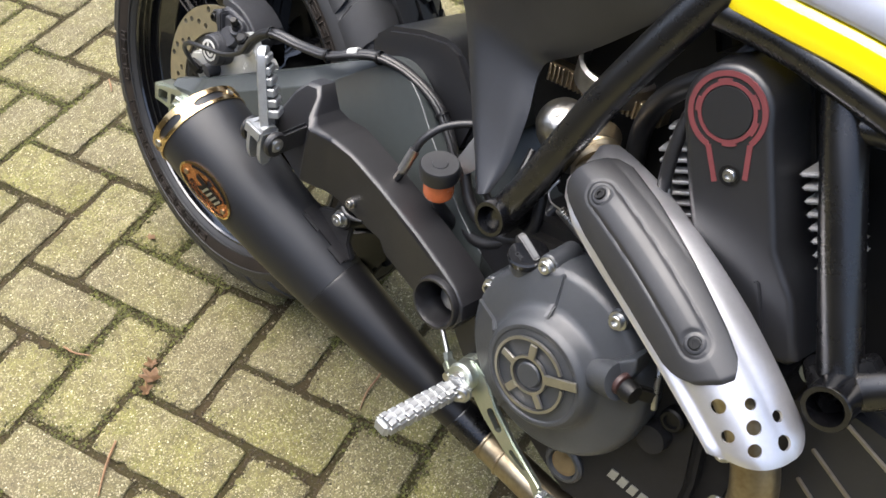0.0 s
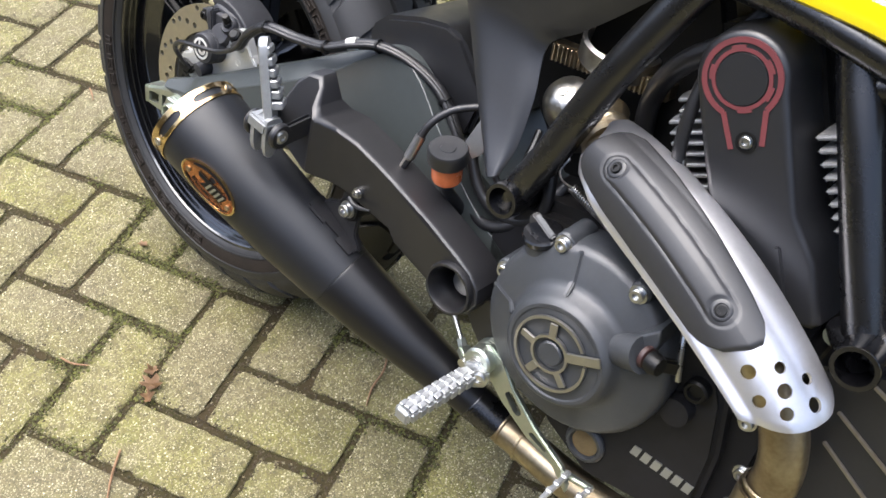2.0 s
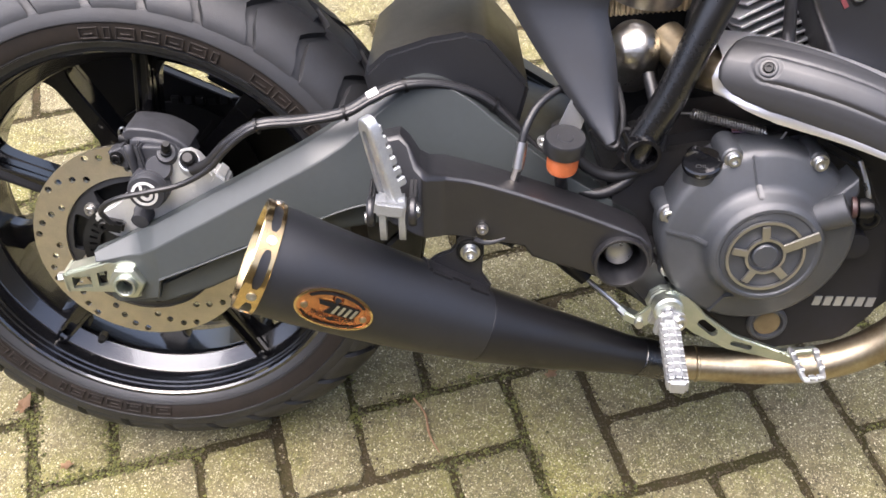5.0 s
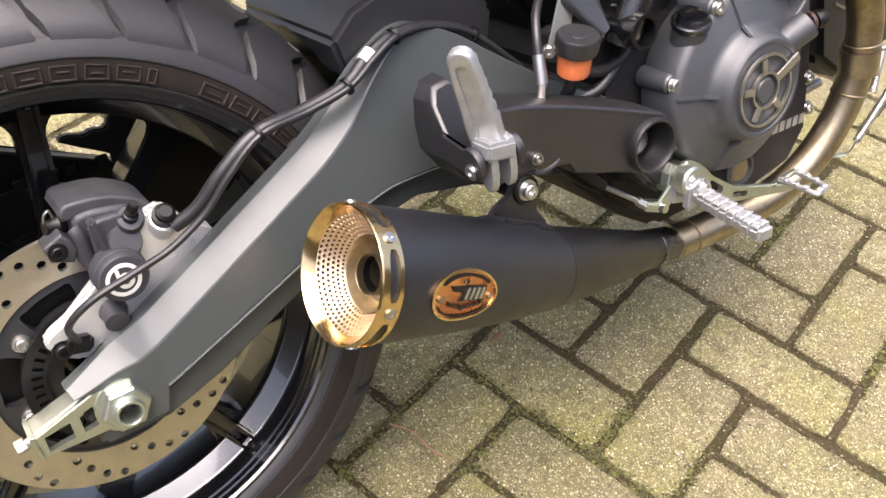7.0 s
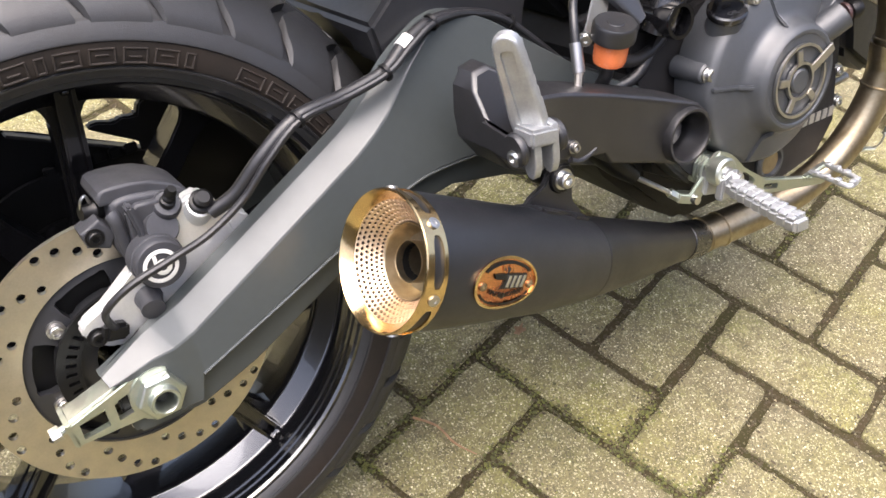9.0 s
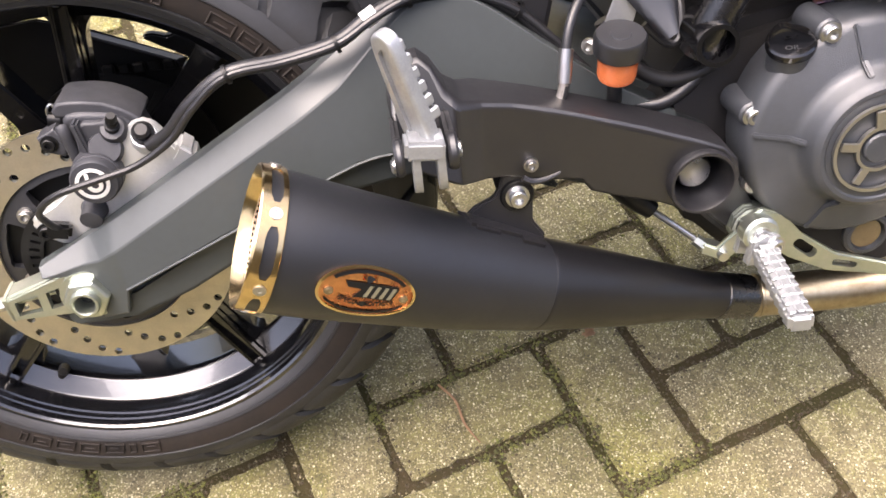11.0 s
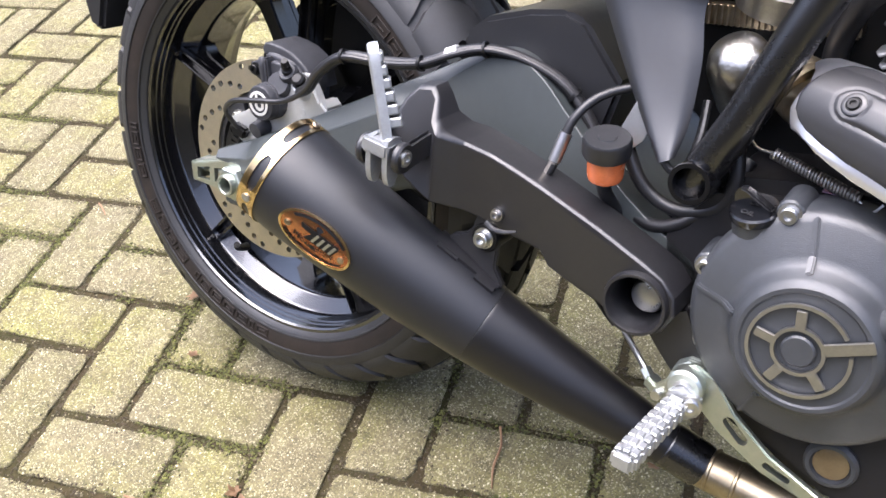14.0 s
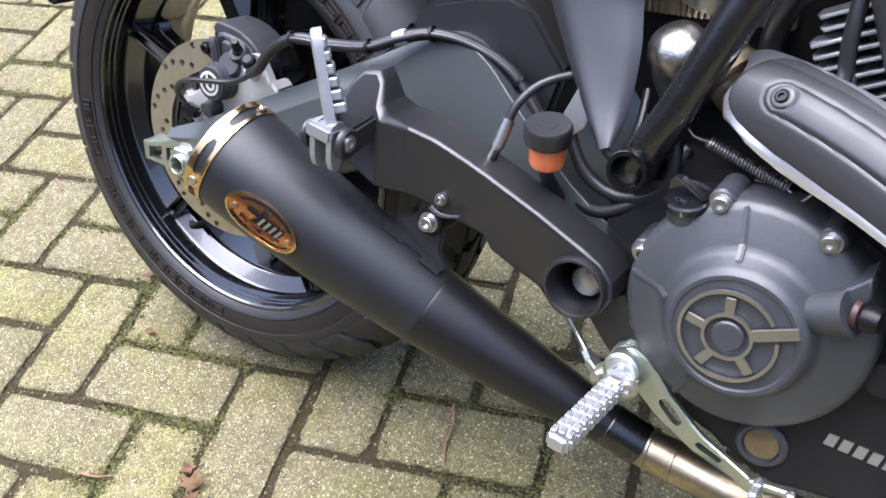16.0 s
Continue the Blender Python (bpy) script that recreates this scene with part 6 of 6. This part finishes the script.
    links.new(noise_at(260, 4, 0.7).outputs["Fac"], bp.inputs["Height"])
    bp2.inputs["Strength"].default_value, bp2.inputs["Distance"].default_value = 0.35, 0.006
    links.new(noise_at(45, 3).outputs["Fac"], bp2.inputs["Height"])
    links.new(bp.outputs[0], bp2.inputs["Normal"])
    links.new(bp2.outputs[0], b.inputs["Normal"])
    return m


PAVER = paver_material()
SOIL = material("damp_joint_soil", (0.042, 0.030, 0.016), 0.95, 0, 0.3, 9, 1.0, 160, other=(0.026, 0.026, 0.008), sheen=0.15)
sheet = bmesh.new()
bmesh.ops.create_grid(sheet, x_segments=4, y_segments=4, size=400)
bmesh.ops.transform(sheet, matrix=Matrix.Translation((0, 0, -0.0045)), verts=sheet.verts)
ground = part("ground", sheet, SOIL, None)
tagged(ground, "herringbone paving of weathered concrete bricks with mossy joints", "paving", "", "structure")


def paver_mesh(rnd):
    """A worn paver, 2 units long: uneven outline, rounded arrises."""
    bm = bmesh.new()
    L, W = 0.2188, 0.1094
    gap = 0.0054
    pts = []
    for k in range(20):
        pts.append((-L / 2 + gap + (L - 2 * gap) * k / 20, -W / 2 + gap))
    for k in range(10):
        pts.append((L / 2 - gap, -W / 2 + gap + (W - 2 * gap) * k / 10))
    for k in range(20):
        pts.append((L / 2 - gap - (L - 2 * gap) * k / 20, W / 2 - gap))
    for k in range(10):
        pts.append((-L / 2 + gap, W / 2 - gap - (W - 2 * gap) * k / 10))
    jag = [rnd.gauss(0, 0.0011) for _ in pts]
    for i in rnd.sample(range(60), 3):
        jag[i] += rnd.uniform(0.001, 0.0035)
    rings = []
    for shrink, z, wob in ((0.0, -0.03, 0.0), (0.0, -0.0042, 0.0006), (0.0009, -0.0014, 0.0006), (0.0030, -0.0001, 0.0009)):
        row = []
        for i, (x, y) in enumerate(pts):
            corner = 0.0030 if i in (0, 20, 30, 50) else 0.0012 if i in (1, 19, 21, 29, 31, 49, 51, 59) else 0.0
            e = shrink + corner + (jag[i] if z > -0.02 else 0) + rnd.uniform(-wob, wob)
            row.append(bm.verts.new((x - math.copysign(e, x) * (i >= 50 or 20 <= i <= 30 or i == 0), y - math.copysign(e, y) * (i <= 20 or 30 <= i <= 50), z + rnd.uniform(-wob, wob) * 0.3)))
        rings.append(row)
    m = len(pts)
    for a, b in zip(rings, rings[1:]):
        for k in range(m):
            bm.faces.new((a[k], a[(k + 1) % m], b[(k + 1) % m], b[k]))
    bm.faces.new(rings[-1])
    me = finish(bm, 60)
    me.materials.append(PAVER)
    return me


rnd = random.Random(5)
PAVERS = [paver_mesh(rnd) for _ in range(8)]
spots = []
for k in range(-90, 91):
    for j in range(-26, 27):
        spots.append((-1.5 + k + 4 * j, 1.0 + k, 90))
        spots.append((-3.0 + k + 4 * j, 1.5 + k, 0))
mid = Vector((-0.9, 0.45, 0))
laid = []
for u, v, turn in spots:
    c = PO + PU * u + PV * v
    d = (c - mid).length
    if -6.6 < c.x < 5.6 and -3.95 < c.y < 5.05:
        laid.append((d, c, turn))
laid.sort(key=lambda q: q[0])
tilt = math.degrees(math.atan2(PU.y, PU.x))
far = bmesh.new()
fv, ff = [], []
for i, (d, c, turn) in enumerate(laid):
    m = pose(c.x + rnd.uniform(-0.0015, 0.0015), c.y + rnd.uniform(-0.0015, 0.0015), rnd.uniform(-0.0012, 0.0012), rnd.uniform(-0.5, 0.5), rnd.uniform(-0.5, 0.5), tilt + turn + rnd.uniform(-0.7, 0.7) + rnd.choice((0, 180)))
    me = PAVERS[rnd.randrange(8)]
    if i < 300:
        ob = new("paver", me)
        ob.parent = ground
        ob.matrix_world = m
    elif d < 2.6:
        start = len(far.verts)
        far.from_mesh(me)
        far.verts.ensure_lookup_table()
        for v in far.verts[start:]:
            v.co = m @ v.co
    else:
        base = len(fv)
        for z, e in ((-0.03, 0.0), (-0.004, 0.0), (0.0, 0.003)):
            for sx, sy in ((-1, -1), (1, -1), (1, 1), (-1, 1)):
                fv.append(tuple(m @ Vector((sx * (0.104 - e), sy * (0.0493 - e), z))))
        for q in (0, 4):
            for k in range(4):
                ff.append((base + q + k, base + q + (k + 1) % 4, base + q + 4 + (k + 1) % 4, base + q + 4 + k))
        ff.append((base + 8, base + 9, base + 10, base + 11))
rest = part("outer_pavers", finish(far, 60), PAVER, ground)
me = bpy.data.meshes.new("mesh")
me.from_pydata(fv, [], ff)
beyond = part("outer_pavers", me, PAVER, ground)
tagged(beyond, "", "", "", "stuff")
tagged(rest, "", "", "", "stuff")


# grit and moss in the joints
def joint_material(name, cols):
    m = bpy.data.materials.new(name)
    m.use_nodes = True
    nt, nodes = m.node_tree, m.node_tree.nodes
    geo, ramp = nodes.new("ShaderNodeNewGeometry"), nodes.new("ShaderNodeValToRGB")
    while len(ramp.color_ramp.elements) < len(cols):
        ramp.color_ramp.elements.new(0.5)
    for e, (pos, c) in zip(ramp.color_ramp.elements, cols):
        e.position, e.color = pos, (*c, 1)
    nt.links.new(geo.outputs["Random Per Island"], ramp.inputs[0])
    nt.links.new(ramp.outputs[0], nodes["Principled BSDF"].inputs["Base Color"])
    nodes["Principled BSDF"].inputs["Roughness"].default_value = 0.95
    return m


def crumbs(count, spread, sizes, gate, lift):
    """Small five-sided crumbs strewn along the joints; gate(n) says how likely one lies where the noise is n."""
    verts, faces = [], []
    for d, c, turn in laid[:900]:
        if d > 1.75:
            continue
        ca, sa = math.cos(radians(tilt + turn)), math.sin(radians(tilt + turn))
        for _ in range(count if d < 1.1 else count // 2):
            if rnd.random() < 0.66:
                lx, ly = rnd.uniform(-0.109, 0.109), rnd.choice((-1, 1)) * (0.0547 + rnd.gauss(0, spread))
            else:
                lx, ly = rnd.choice((-1, 1)) * (0.1094 + rnd.gauss(0, spread)), rnd.uniform(-0.0547, 0.0547)
            x, y = c.x + ca * lx - sa * ly, c.y + sa * lx + ca * ly
            if rnd.random() > gate(noise.noise((x * 3.5, y * 3.5, 3.0)) + 0.45 * noise.noise((x * 16, y * 16, 7.0))):
                continue
            off = min(abs(abs(ly) - 0.0547), abs(abs(lx) - 0.1094))
            r = rnd.uniform(*sizes)
            z = (lift if off < 0.0052 else 0.0004) - r * 0.25
            base = len(verts)
            for q in ((1, 0, 0), (0, 1, 0), (-1, 0, 0), (0, -1, 0), (0, 0, 0.8)):
                verts.append((x + q[0] * r * rnd.uniform(0.6, 1.4), y + q[1] * r * rnd.uniform(0.6, 1.4), z + q[2] * r * rnd.uniform(0.6, 1.2)))
            faces += [(base, base + 1, base + 4), (base + 1, base + 2, base + 4), (base + 2, base + 3, base + 4), (base + 3, base, base + 4)]
    me = bpy.data.meshes.new("mesh")
    me.from_pydata(verts, [], faces)
    return me


GRIT = joint_material("joint_grit", ((0.0, (0.034, 0.024, 0.012)), (0.4, (0.055, 0.040, 0.021)), (0.75, (0.032, 0.028, 0.011)), (0.90, (0.09, 0.078, 0.042)), (1.0, (0.24, 0.21, 0.13))))
MOSS = joint_material("joint_moss", ((0.0, (0.042, 0.042, 0.012)), (0.4, (0.070, 0.072, 0.018)), (0.8, (0.115, 0.120, 0.026)), (1.0, (0.08, 0.062, 0.034))))
grit_ob = part("joint_grit", crumbs(460, 0.0072, (0.0005, 0.0024), lambda n: 0.85, -0.0034), GRIT, ground)
tagged(grit_ob, "", "", "", "stuff")
moss_ob = part("joint_moss", crumbs(720, 0.0072, (0.0008, 0.0030), lambda n: max(0.0, min(1.0, (n - 0.05) * 2.6)), -0.0018), MOSS, ground)
tagged(moss_ob, "", "", "", "stuff")


# fallen leaves and stalks
def leaf(x, y, size, turn, curl, rnd):
    bm = bmesh.new()
    n = 14
    rim = []
    for k in range(n):
        a = 2 * math.pi * k / n
        r = size * (0.5 + 0.5 * abs(math.cos(2.5 * a))) * rnd.uniform(0.75, 1.1) * (1.0 if math.cos(a) > 0 else 0.7)
        rim.append(bm.verts.new((r * math.cos(a), r * 0.7 * math.sin(a), 0.004 + curl * (r / size) ** 2 * size * rnd.uniform(0.3, 1))))
    c = bm.verts.new((0, 0, 0.003))
    for k in range(n):
        bm.faces.new((c, rim[k], rim[(k + 1) % n]))
    bmesh.ops.solidify(bm, geom=bm.faces[:], thickness=0.0006)
    ob = part("fallen_leaf", bm, LEAFM, None)
    ob.matrix_world = pose(x, y, 0.001, 0, 0, turn)
    return tagged(ob, "crumpled brown dead leaf lying on the paving", "leaf", "fallen leaves")


for x, y, s, t, c in ((-0.857, 0.219, 0.026, 20, 0.7), (-0.838, 0.202, 0.016, 140, 0.8), (-0.872, 0.236, 0.015, 250, 0.7), (-1.177, 0.471, 0.02, 70, 0.6), (-1.093, 0.38, 0.013, 10, 0.3), (-0.43, 0.52, 0.014, 30, 0.4)):
    leaf(x, y, s, t, c, rnd)
for pts, r in ((((-0.625, 0.482, 0.004), (-0.608, 0.455, 0.007), (-0.602, 0.425, 0.004), (-0.588, 0.398, 0.003)), 0.0016), (((-0.80, 0.125, 0.004), (-0.775, 0.095, 0.008), (-0.745, 0.062, 0.004)), 0.0018), (((-1.515, 0.565, 0.003), (-1.495, 0.557, 0.005), (-1.478, 0.548, 0.003)), 0.0016), (((-1.0, 0.16, 0.003), (-0.975, 0.165, 0.006), (-0.955, 0.18, 0.003)), 0.0015)):
    ob = part("dry_stalk", tube(pts, [r] * (len(pts) - 1) + [r * 0.5], 7, 5), TWIG, None)
    tagged(ob, "thin dry plant stalk lying on the paving", "twig", "dry stalks")
